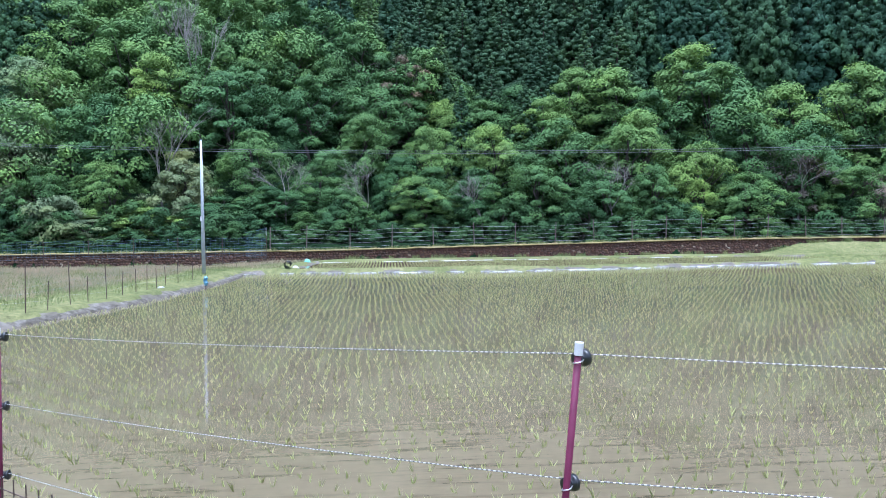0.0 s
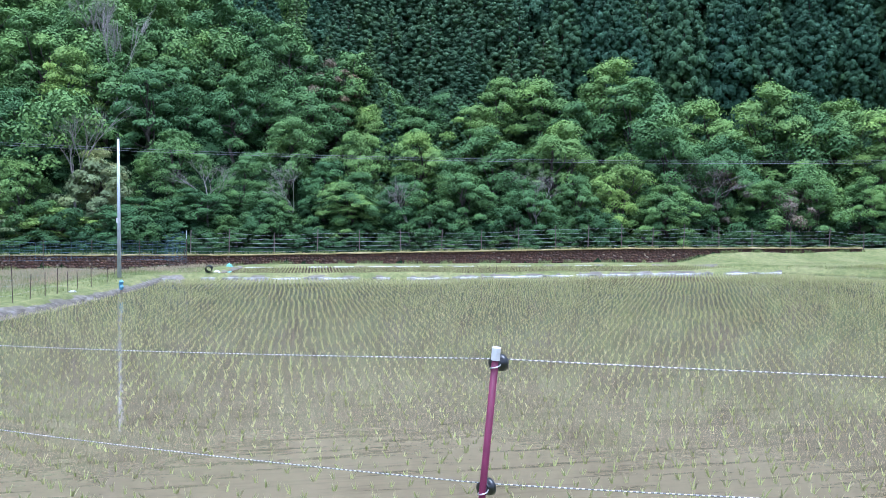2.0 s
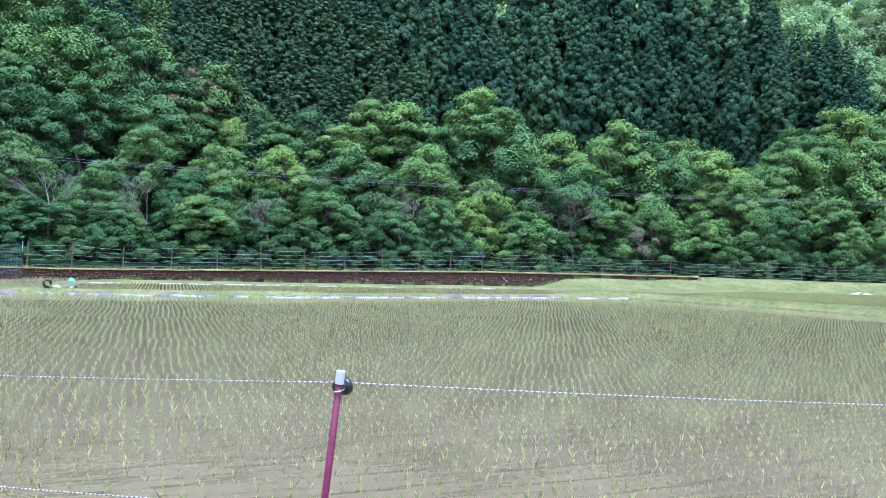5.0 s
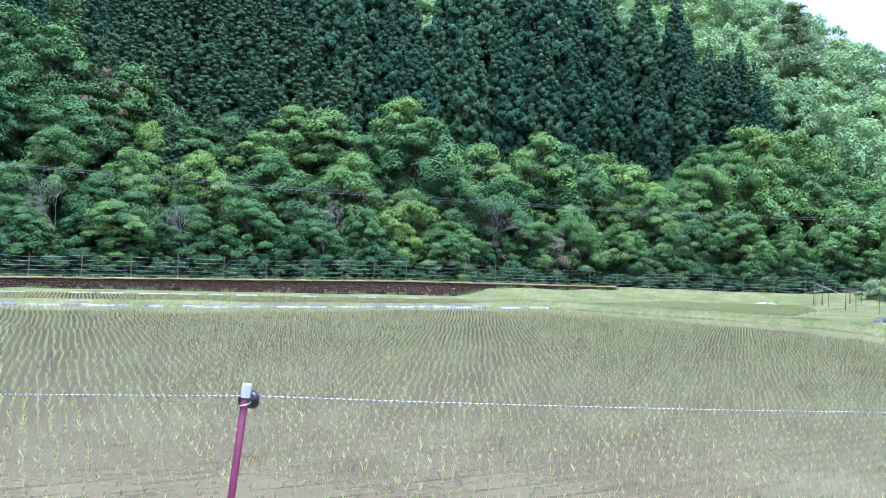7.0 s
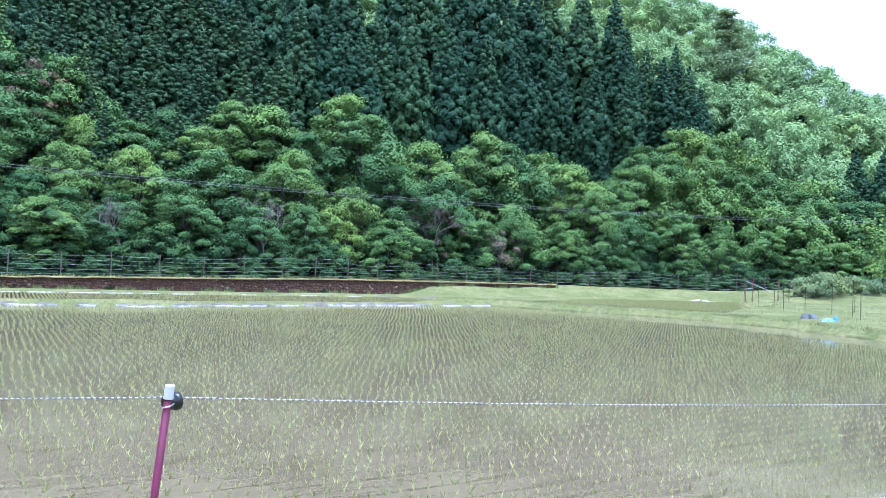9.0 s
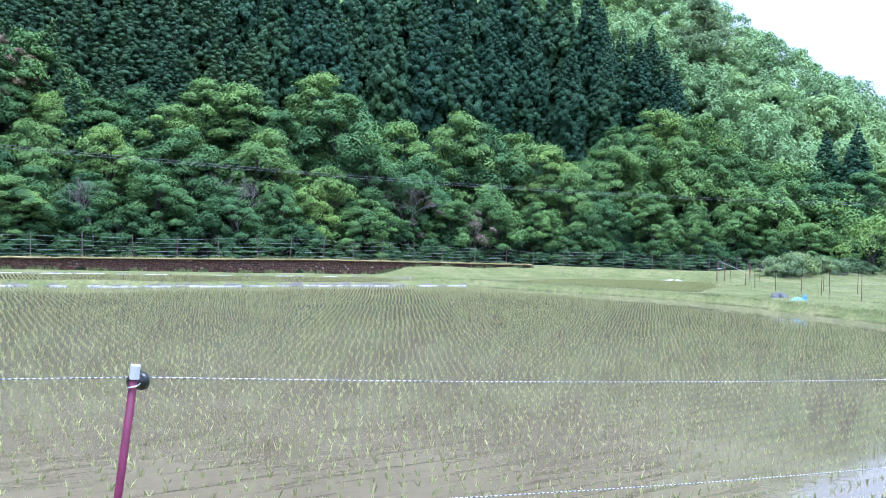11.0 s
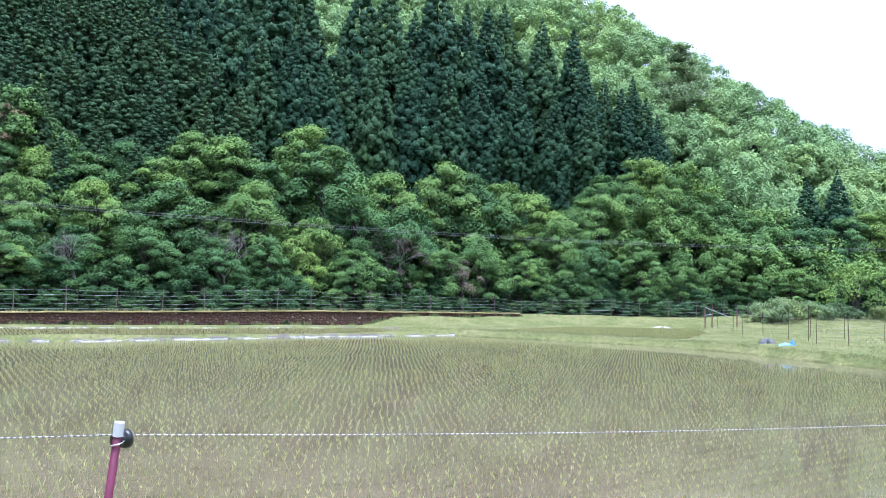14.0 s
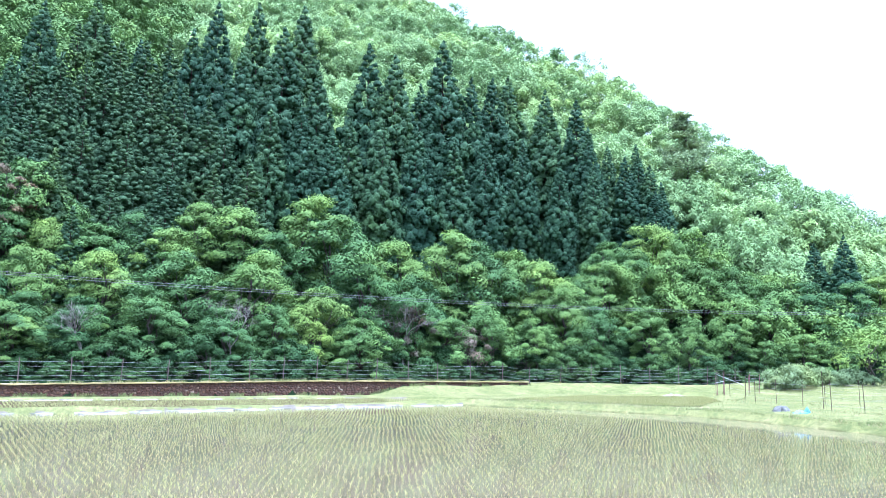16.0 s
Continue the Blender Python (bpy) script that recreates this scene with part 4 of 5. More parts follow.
FRONT_SPOTS = [
    (-25.6, 57.3, 5.0), (-22.5, 57.8, 5.6), (-19.7, 58.8, 5.9), (-17.6, 60.8, 6.5), (-14.9, 59.9, 6.5), (-13.7, 63.6, 7.4),
    (-10.0, 64.0, 8.1), (-7.1, 62.1, 7.6), (-4.9, 66.1, 9.3), (-2.3, 64.0, 9.3), (-21.7, 52.4, 6.2), (-17.6, 54.5, 6.2),
    (-12.7, 56.6, 6.5), (-7.9, 57.5, 7.5), (-13.9, 52.7, 5.5), (-3.1, 57.4, 6.2), (-18.0, 50.9, 4.4), (-9.1, 53.7, 4.6),
    (-21.2, 49.4, 4.5), (-5.8, 55.2, 4.8),
]
RIGHT_SPOTS = [
    (0.7, 61.0, 7.6), (3.7, 66.1, 8.7), (8.7, 69.2, 9.5), (11.4, 69.1, 9.0), (14.4, 70.3, 8.0), (17.6, 69.8, 7.6),
    (19.1, 67.1, 6.8), (27.0, 72.1, 8.1), (32.1, 74.1, 8.5), (35.5, 73.1, 8.0), (38.5, 72.4, 7.7), (40.6, 69.8, 7.6),
    (45.6, 70.9, 7.4), (50.5, 71.8, 7.4), (55.7, 73.5, 7.6), (0.4, 57.0, 4.5), (5.0, 61.8, 7.4), (7.3, 61.1, 4.7),
    (11.4, 62.7, 6.0), (15.6, 63.9, 5.0), (21.1, 65.2, 5.9), (27.0, 66.5, 5.6), (30.4, 65.8, 5.3), (34.4, 66.1, 4.9),
    (37.0, 64.9, 3.9), (41.4, 65.8, 4.4), (44.9, 65.9, 4.0),
]
LEFT_SPOTS = [
    (-55.4, 45.2, 8.0), (-47.9, 42.8, 6.7), (-52.2, 41.6, 6.5), (-45.6, 37.8, 4.9), (-41.6, 38.3, 2.0), (-50.0, 51.5, 9.3),
    (-45.6, 49.4, 8.1), (-45.7, 45.1, 7.0), (-41.8, 40.6, 4.8), (-37.6, 43.9, 5.1), (-39.1, 50.6, 7.7), (-34.1, 46.6, 5.8),
    (-43.4, 56.2, 8.6), (-33.5, 53.6, 7.1), (-31.0, 44.8, 3.3), (-28.9, 48.0, 5.0), (-27.4, 52.0, 6.1), (-26.7, 47.0, 4.1),
    (-23.8, 50.4, 4.5), (-39.1, 60.8, 9.4), (-31.5, 60.0, 9.6), (-26.0, 59.3, 8.2), (-27.6, 56.4, 7.5), (-58.2, 52.3, 8.7),
    (-43.9, 51.6, 7.8), (-38.1, 40.4, 2.4), (-33.9, 42.3, 3.1), (-21.3, 48.8, 4.0), (-48.7, 36.3, 4.6), (-55.6, 41.7, 7.5),
]
LEFT_SPOTS += [
    (-52.9, 38.2, 6.5), (-32.5, 57.5, 7.0), (-50.4, 56.9, 8.3), (-39.7, 56.1, 7.1),
]
CEDAR_SPOTS += [(-60.5, 50.8, 13.0), (-59.3, 53.7, 11.6), (-61.3, 48.2, 12.7), (-36.3, 64.5, 10.5), (-31.8, 66.5, 10.5), (-39.2, 65.1, 10.5),
                (49.3, 75.3, 9.0), (51.7, 73.7, 11.2), (30.3, 87.1, 12.2), (31.8, 85.3, 12.0), (34.9, 85.1, 11.4), (27.5, 86.2, 14.6), (34.6, 88.8, 12.3), (35.5, 83.3, 10.3)]
CYPRESS_SPOTS += [(-28.4, 61.4, 9.2), (-24.4, 61.1, 8.8), (-32.9, 63.8, 9.8),
                  (-31.6, 72.1, 11.4), (-30.2, 74.9, 11.5), (-27.4, 74.1, 12.0), (-25.9, 78.9, 12.8), (-23.9, 80.8, 13.5), (-22.0, 82.6, 14.0), (-17.9, 74.6, 12.6), (-21.4, 75.5, 12.2), (-24.0, 75.5, 11.6), (-28.5, 70.2, 10.2), (-18.7, 80.6, 13.5), (-28.7, 82.1, 13.2), (-31.3, 81.2, 12.4)]
LEFT_KIND = [12, 2, 11, 5, 11, 10, 9, 1, 10, 11, 0, 1, 4, 3, 3, 7, 7, 6, 2, 3, 2, 6, 0, 1, 2, 10, 0, 9, 0, 4, 7, 6, 6, 6]
RIGHT_SPOTS += [(24.4, 70.9, 7.5), (28.2, 73.5, 7.5), (22.6, 72.0, 6.5), (31.5, 76.5, 8.5), (26.0, 76.0, 7.0)]
FRONT_KIND = [7, 8, 9, 1, 8, 8, 9, 3, 9, 6, 10, 9, 6, 10, 6, 10, 5, 6, 3, 5]
RIGHT_KIND = [0, 9, 10, 2, 10, 9, 10, 10, 10, 8, 3, 10, 4, 4, 8, 1, 7, 7, 8, 5, 1, 9, 2, 0, 4, 9, 6, 8, 8, 0, 9, 5]
plant_all(CEDAR, CEDAR_SPOTS, "cedars on the slope", 20.0, rt, (0.82, 1.0))
plant_all(CYPRESS, CYPRESS_SPOTS, "cypress plantation", 12.0, rt, (1.0, 1.2))
plant_all(ALL, FRONT_SPOTS, "trees at the foot of the slope", 8.0, rt, (0.95, 1.3), 0.3, FRONT_KIND)
plant_all(ALL, RIGHT_SPOTS, "trees at the foot of the slope", 8.0, rt, (0.95, 1.3), 0.3, RIGHT_KIND)
plant_all(ALL + PALE + SAGE, LEFT_SPOTS, "trees at the foot of the slope", 8.0, rt, (0.95, 1.3), 0.3, LEFT_KIND)
# undergrowth just behind the fence, its leaf colour darkened to stand for canopy shade
BUSH = [tagged(broad_tree("shrub", 150 + i, 3.0, 2.0, M_UNDER_SHADE, leaf=0.13, clumps=26, leaves=100, shell=40, low=0.02), "low leafy shrub behind the wall fence", "shrub") for i in range(2)]
bush_spots = []
for i in range(100):
    s = SA - 30 + i * 0.975 + rt.uniform(-0.4, 0.4)
    n = WALL_N + (3.4 + rt.uniform(-0.3, 1.8) if i % 2 else rt.uniform(2.3, 2.8))
    if s > FOOT_S:
        n -= 0.358 * (s - FOOT_S)
    x, y = along(s, n)
    bush_spots.append((x, y, rt.uniform(1.2, 2.9) if i % 2 else rt.uniform(0.7, 1.5)))
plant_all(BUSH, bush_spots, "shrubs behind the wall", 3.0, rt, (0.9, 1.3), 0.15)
for src in BROAD + LIME + PALE + SAGE + CEDAR + CYPRESS + BUSH:
    drop_thing(src)

# far woods on the upper slope: one continuous canopy
rh = np.random.RandomState(33)
near_spots = np.array([(x, y) for L in (CEDAR_SPOTS, CYPRESS_SPOTS, FRONT_SPOTS, RIGHT_SPOTS, LEFT_SPOTS) for x, y, h in L])
woods_of = {0: [], 1: [], 2: []}
for gx0 in np.arange(-75, 130, 4.7):
    for gy0 in np.arange(40, 215, 4.7):
        x, y = gx0 + rh.uniform(-1.7, 1.7), gy0 + rh.uniform(-1.7, 1.7)
        hl, dn = slope_of(np.array(x), np.array(y))
        az = math.degrees(math.atan2(x, y))
        if dn < (8 if az < 5 else 5) or az > 44 or az < -56 or (az < -28 and dn > 45):
            continue
        if -26 < az < 22.5 and dn < 34:
            continue
        if dn < 40 and np.min(np.hypot(near_spots[:, 0] - x, near_spots[:, 1] - y)) < (2.9 if az < 17.5 else 2.0):
            continue
        dist = math.hypot(x, y)
        if dist > min(178, max(122, 172 - 1.35 * az)):
            continue
        z = float(height(x, y))
        hh, rad = rh.uniform(6.5, 9.5) + (1.6 if dist > 112 and az < 20 else 0.0) - (0.8 if dist > 80 and az > 23 else 0.0) - (1.4 if dist > 80 and az > 30 else 0.0), rh.uniform(3.4, 4.7)
        big = 0.15 + 0.0012 * dist
        P, N, T, C, G, sl = crown_points(rh, rad, hh * 0.2, hh, 38 if dist < 130 else 32, 56, rad * 0.3, 0.6, 7, 0.85, 0.1, 0.32, 30 if dist > 85 else 50, 0.36 if dist > 85 else 0.26)
        m = len(P)
        v, q, sh = leaf_quads(P + (x, y, z), N, T, big * rh.uniform(0.7, 1.3, m), big * 0.9 * rh.uniform(0.7, 1.3, m), G, True, 0.55)
        v, q, sh = merged((v, q, sh), leaf_quads(sl[0] + (x, y, z), sl[1], sl[2], sl[3] * 1.05, sl[3] * 0.95, sl[4], True, 0.6))
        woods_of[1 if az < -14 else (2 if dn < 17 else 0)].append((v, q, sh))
# Hill and foot woods get paler leaves in place of haze over the distance.
for left, name, mat_, label in ((0, "hill_woods", M_HILL_HAZE, "bright spring-green broadleaf woods covering the hillside, paled for haze"), (1, "slope_woods", M_BROAD, "darker green broadleaf woods on the steep slope"), (2, "foot_woods", M_LIME, "fresh green broadleaf woods along the foot of the hill")):
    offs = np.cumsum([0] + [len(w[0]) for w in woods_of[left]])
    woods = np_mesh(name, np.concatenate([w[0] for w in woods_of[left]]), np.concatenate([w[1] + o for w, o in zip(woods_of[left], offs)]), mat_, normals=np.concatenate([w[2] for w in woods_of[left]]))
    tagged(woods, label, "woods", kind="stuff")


# ---------- things at the meadow ----------
pole = empty("utility_pole", -22.04, 26.52, 0.3)
tagged(pole, "slender tapered grey steel pole standing in the meadow", "pole")
bm = bmesh.new()
tube(bm, [(0, 0, -0.4), (0, 0, 3.0), (0, 0, 5.85)], [0.088, 0.066, 0.045], 14)
part("shaft", bm, M_GALV, pole, smooth=True)
bm = bmesh.new()
tube(bm, [(0, 0, 5.84), (0, 0, 5.9)], [0.05, 0.05], 14)
part("cap", bm, M_GREY, pole)
bm = bmesh.new()
box(bm, -0.03, -0.078, 2.4, 0.08, 0.012, 0.2, 0.3, 0.003)
part("plate", bm, M_WHITE, pole, "small white plate")

# overhead cables
CAB = radians(13)
for i, (dz, dd) in enumerate(((0.0, 0.0), (0.16, 0.25))):
    bm = bmesh.new()
    pts = []
    for j in range(41):
        a = -90 + 230 * j / 40
        x = a * math.cos(CAB) - (44 + dd) * math.sin(CAB)
        y = a * math.sin(CAB) + (44 + dd) * math.cos(CAB)
        pts.append((x, y, 6.2 + dz + 0.00056 * (a - 17) ** 2))
    tube(bm, pts, 0.0095, 5)
    tagged(part("overhead_cable", bm, M_CABLE), "thin grey overhead cable strung in front of the woods", "cable", "overhead cables")


# ---------- near electric fence ----------
def fence_post(x, y, z0, ztop, lean, facing=(0.58, 0.81)):
    """Magenta plastic-coated stake with a white cap and three clip-on reel insulators behind it."""
    root = empty("fence_post", x, y, z0)
    L = ztop - z0
    dx, dy = lean
    at = lambda q: Vector((dx * q, dy * q, L * q))
    bm = bmesh.new()
    tube(bm, [at(-0.15), at(0.5), at(0.972)], [0.0095, 0.0095, 0.0095], 18)
    part("stake", bm, M_MAGENTA, root, smooth=True)
    bm = bmesh.new()
    tube(bm, [at(0.966), at(0.967), at(0.998), at(1.0)], [0.0096, 0.0118, 0.0118, 0.0108], 20)
    part("cap", bm, M_WHITE, root, "white plastic cap")
    spots = []
    for drop in (0.046, 0.382, 0.718):
        q = 1 - drop / L
        c = at(q) + Vector((0.004, 0.022, 0))
        ax = Vector((*facing, 0.05)).normalized()
        bm = bmesh.new()
        tube(bm, [c + ax * o for o in (-0.018, -0.017, -0.012, -0.010, -0.004, 0.002, 0.004, 0.016, 0.018, 0.019)],
             [0.013, 0.02, 0.02, 0.016, 0.013, 0.013, 0.0215, 0.0235, 0.0205, 0.0105], 24)
        ins = part("insulator", bm, M_BLACK, root, "black plastic reel insulator", smooth=True)
        bm = bmesh.new()
        ring = []
        for j in range(17):
            a = math.pi * (-0.62 + 1.24 * j / 16)
            ring.append(at(q) + Vector((math.sin(a) * 0.0125, -math.cos(a) * 0.0125 + max(0.0, abs(a) - 1.2) * 0.02, -0.012 + 0.011 * (j / 16))))
        tube(bm, ring, 0.0019, 7)
        part("clip", bm, M_STEEL, ins, "bent steel wire clip", smooth=True)
        spots.append(Vector((x, y, z0)) + c + Vector((0, 0.0, 0.012)))
    tagged(root, "magenta plastic electric-fence stake with white cap and black insulators", "fence post", "electric fence posts")
    return spots


GROUND_Z = 1.05
near_posts = [fence_post(-3.41, 2.48, 0.77, 1.915, (0.02, 0.0), (0.9, 0.42)), fence_post(-0.486 - 0.095, 1.888, GROUND_Z, 2.078, (0.097, 0.0)), fence_post(2.125, 2.65, 1.0, 1.985, (0.055, 0.0))]


def poly_wire(a, b, sag):
    """Twisted fence line: white strands and dark steel strands in turn."""
    L = (b - a).length
    m = int(L / 0.008)
    d = (b - a).normalized()
    side = d.cross(Vector((0, 0, 1))).normalized()
    up = side.cross(d)
    i = np.arange(m + 1)
    t = i / m
    base = np.outer(1 - t, a) + np.outer(t, b)
    base[:, 2] -= sag * 4 * t * (1 - t)
    off = 0.0006 * np.sin(i * 1.9)
    vs = np.empty((m + 1, 5, 3))
    for j in range(5):
        q = 2 * math.pi * j / 5
        vs[:, j] = base + np.outer(np.full(m + 1, 0.0017 * math.cos(q)) + off, side) + np.outer(np.full(m + 1, 0.0017 * math.sin(q)), up)
    idx = np.arange((m + 1) * 5).reshape(m + 1, 5)
    qs = np.stack([idx[:-1], np.roll(idx[:-1], -1, 1), np.roll(idx[1:], -1, 1), idx[1:]], -1).reshape(-1, 4)
    ob = np_mesh("fence_line", vs.reshape(-1, 3), qs, [M_WIREW, M_WIRED], smooth=True)
    ob.data.polygons.foreach_set("material_index", np.repeat((np.arange(m) % 2), 5).astype(np.int32))
    tagged(ob, "thin twisted white and dark electric fence line", "fence wire", "electric fence lines")


for pa, pb in zip(near_posts, near_posts[1:]):
    for lev in range(3):
        poly_wire(pa[lev], pb[lev], 0.012 + 0.004 * lev)

# welded mesh panel low behind the stakes
panel = empty("mesh_panel", -3.2, 2.2, 1.03)
tagged(panel, "rusty welded wire mesh panel along the verge", "mesh panel")
mdir = Vector((2.72, -0.62, 0)).normalized()
for i in range(29):
    p = mdir * (i * 0.1 - 0.25)
    bm = bmesh.new()
    tube(bm, [p + Vector((0, 0, -0.5)), p + Vector((0, 0, 0.33))], 0.0028, 5)
    part("upright", bm, M_RUST, panel)
for zz in (-0.3, -0.2, -0.1, 0.0, 0.1, 0.2, 0.27):
    bm = bmesh.new()
    tube(bm, [mdir * -0.3 + Vector((0, 0.006, zz)), mdir * 2.6 + Vector((0, 0.006, zz))], 0.0028, 5)
    part("crossbar", bm, M_RUST, panel)


# ---------- meadow fences ----------
def rod_fence(name, rods, levels, material, label, wire=0.0018, thick=0.012):
    """Thin rods (x, y, height) joined by wires at the given heights."""
    root = empty(name, rods[0][0], rods[0][1], float(height(rods[0][0], rods[0][1])))
    tagged(root, label, "fence")
    rr = random.Random(len(rods))
    feet = []
    for x, y, h in rods:
        z = float(height(x, y))
        bm = bmesh.new()
        lx, ly = rr.uniform(-0.04, 0.04), rr.uniform(-0.04, 0.04)
        tube(bm, [(0, 0, -0.2), (lx, ly, h)], thick, 6)
        p = part("post", bm, material, root)
        p.matrix_world = Matrix.Translation((x, y, z))
        feet.append(Vector((x, y, z)))
    for lev in levels:
        bm = bmesh.new()
        tube(bm, [f + Vector((0, 0, lev + rr.uniform(-0.03, 0.03))) for f in feet], wire, 4)
        part("wire", bm, M_DULL, root).matrix_world = Matrix.Identity(4)
    return root


rod_fence("meadow_fence", [(-16.9, 9.5, 1.25), (-17.0, 11.2, 0.8), (-17.05, 12.66, 0.78), (-17.2, 13.76, 1.34), (-17.3, 14.5, 0.77), (-17.7, 15.6, 1.22), (-17.9, 16.4, 0.74), (-18.0, 17.2, 1.1),
                           (-18.4, 18.2, 0.75), (-18.7, 19.1, 0.76), (-19.0, 19.9, 0.85), (-19.3, 20.7, 0.72), (-19.8, 21.7, 0.7), (-20.2, 22.8, 0.8), (-20.7, 24.2, 0.72)],
          (0.25, 0.5, 0.68), M_RUST, "light wire fence on thin rusty rods round the meadow")
rod_fence("meadow_fence", [(-23.2, 27.6, 0.95), (-23.6, 29.5, 0.9), (-24.0, 31.4, 1.0), (-24.6, 33.4, 0.95), (-25.3, 35.6, 1.1)], (0.3, 0.6), M_RUST, "light wire fence on thin rusty rods round the meadow")

# tall netting in front of the wall
net_a, net_b = Vector((-43.5, 27.6, 0.08)), Vector((-25.4, 36.0, 0.2))
net = empty("net_fence", *net_a)
tagged(net, "tall blue-grey netting fence on posts across the meadow", "fence")
nl = (net_b - net_a)
cnt = int(nl.length / 0.26)
rn = random.Random(9)
bm = bmesh.new()
for i in range(cnt + 1):
    p = nl * (i / cnt)
    tube(bm, [p + Vector((0, 0, 0.45)), p + Vector((rn.uniform(-0.03, 0.03), 0, 0.95)), p + Vector((0, 0, 1.46 + 0.05 * math.sin(i * 0.8)))], 0.0045, 4, False)
for j in range(8):
    z = 0.45 + j * 0.145
    tube(bm, [nl * (i / cnt) + Vector((0, 0, z + 0.04 * math.sin(i * 0.8) * j / 7)) for i in range(cnt + 1)], 0.0045, 4, False)
part("netting", bm, M_NET, net, "blue-grey netting")
for i in range(9):
    p = nl * (i / 8)
    bm = bmesh.new()
    tube(bm, [p + Vector((0, 0, -0.3)), p + Vector((0, 0, 1.58))], 0.02, 6)
    part("post", bm, M_RUST, net)
# return of the netting towards the wall
net2_a, net2_b = Vector((-25.4, 36.0, 0.32)), Vector((-28.8, 38.6, 0.35))
net2 = empty("net_fence", *net2_a)
tagged(net2, "short length of grey netting closing the meadow corner", "fence")
bm = bmesh.new()
for i in range(19):
    p = (net2_b - net2_a) * (i / 18)
    tube(bm, [p + Vector((0, 0, 0.1)), p + Vector((0, 0, 1.95 - 0.02 * i))], 0.0045, 4, False)
for j in range(9):
    tube(bm, [Vector((0, 0, 0.15 + 0.215 * j)), (net2_b - net2_a) + Vector((0, 0, 0.12 + 0.18 * j))], 0.0045, 4, False)
part("netting", bm, M_NET, net2)
bm = bmesh.new()
tube(bm, [(0, 0, -0.2), (0, 0, 1.95)], 0.016, 6)
part("post", bm, M_GALV, net2)

RIGHT_RODS = [(26.6, 51.3, 1.9), (24.9, 46.0, 1.5), (24.5, 44.1, 1.6), (25.0, 42.6, 1.45), (25.4, 40.6, 1.5), (25.4, 38.7, 2.0), (24.6, 36.8, 1.6), (25.3, 35.2, 1.45), (26.2, 33.6, 1.7), (26.6, 31.6, 1.4), (27.0, 29.4, 1.7), (27.2, 27.0, 1.4)]
rod_fence("garden_fence", RIGHT_RODS, (0.3, 0.6, 0.9, 1.2), M_RUST, "rusty posts and wires fencing the side meadow", 0.0028, 0.016)
rod_fence("garden_fence", [(29.0, 44.0, 1.3), (29.6, 41.6, 1.5), (30.2, 39.0, 1.4), (30.6, 36.2, 1.6), (31.0, 33.6, 1.4)], (0.4, 0.8, 1.2), M_RUST, "rusty posts and wires fencing the side meadow", 0.0028, 0.015)

# red gate posts with a brace
gate = empty("gate_posts", 27.2, 53.4, float(height(27.2, 53.4)))
tagged(gate, "dark red metal gate posts with a pale diagonal brace", "gate")
for dx, dy, hh in ((-0.55, 0.1, 1.7), (-0.25, 0.5, 2.0), (0.05, 0.0, 2.1), (0.35, 0.7, 1.8), (2.3, 0.6, 1.7), (2.7, 1.2, 1.9), (3.1, 0.5, 1.85)):
    bm = bmesh.new()
    tube(bm, [(dx, dy, -0.3), (dx + 0.03, dy, hh * 0.85)], 0.02, 7)
    part("post", bm, M_REDPOST, gate)
for a, b in (((-0.25, 0.5, 1.5), (1.9, 0.6, 0.75)), ((-0.55, 0.1, 0.9), (0.35, 0.6, 1.0))):
    bm = bmesh.new()
    tube(bm, [a, b], 0.016, 6)
    part("brace", bm, M_GALV, gate, "pale metal brace")


# ---------- sheets, heaps and odds and ends ----------
def crumpled(name, x, y, z, lx, ly, hz, turn, material, label, category, seed, group="", flat=2.0):
    """A crumpled sheet or covered heap: a domed, wrinkled cushion sitting on the ground."""
    r = random.Random(seed)
    bm = bmesh.new()
    bmesh.ops.create_grid(bm, x_segments=14, y_segments=9, size=0.5)
    for v in bm.verts:
        e = max(0.0, 1 - (abs(v.co.x) * 2) ** flat) * max(0.0, 1 - (abs(v.co.y) * 2) ** flat)
        wv = 0.5 + 0.5 * noise.noise(Vector((v.co.x * 5 + seed, v.co.y * 5, seed * 1.7)))
        v.co = Vector((v.co.x * lx * (1 + 0.2 * r.uniform(-1, 1) * (1 - e)), v.co.y * ly * (1 + 0.25 * r.uniform(-1, 1) * (1 - e)), hz * e ** 0.6 * (0.35 + 0.9 * wv)))
    bmesh.ops.solidify(bm, geom=bm.faces[:], thickness=0.01)
    ob = part(name, bm, material)
    ob.matrix_world = pose(x, y, z, 0, 0, turn)
    return tagged(ob, label, category, group)


WHITES = [(-17.01, 31.95, 1.37), (-14.88, 32.85, 1.2), (-10.44, 34.3, 1.65), (-8.98, 35.3, 0.85), (-6.84, 36.7, 2.4), (-4.65, 38.2, 0.91), (-1.8, 40.0, 0.7), (1.28, 41.8, 1.08), (4.06, 43.4, 1.3), (5.6, 44.3, 0.76), (-12.6, 33.7, 0.6),
          (-22.3, 38.6, 1.6), (-19.3, 40.1, 1.2), (-18.0, 40.8, 1.3), (-16.0, 41.7, 1.5), (-14.5, 42.4, 1.5), (-13.0, 43.1, 0.9), (-11.4, 43.8, 1.3), (-8.0, 45.4, 1.0), (-4.6, 47.0, 1.2), (-1.8, 48.3, 0.9)]
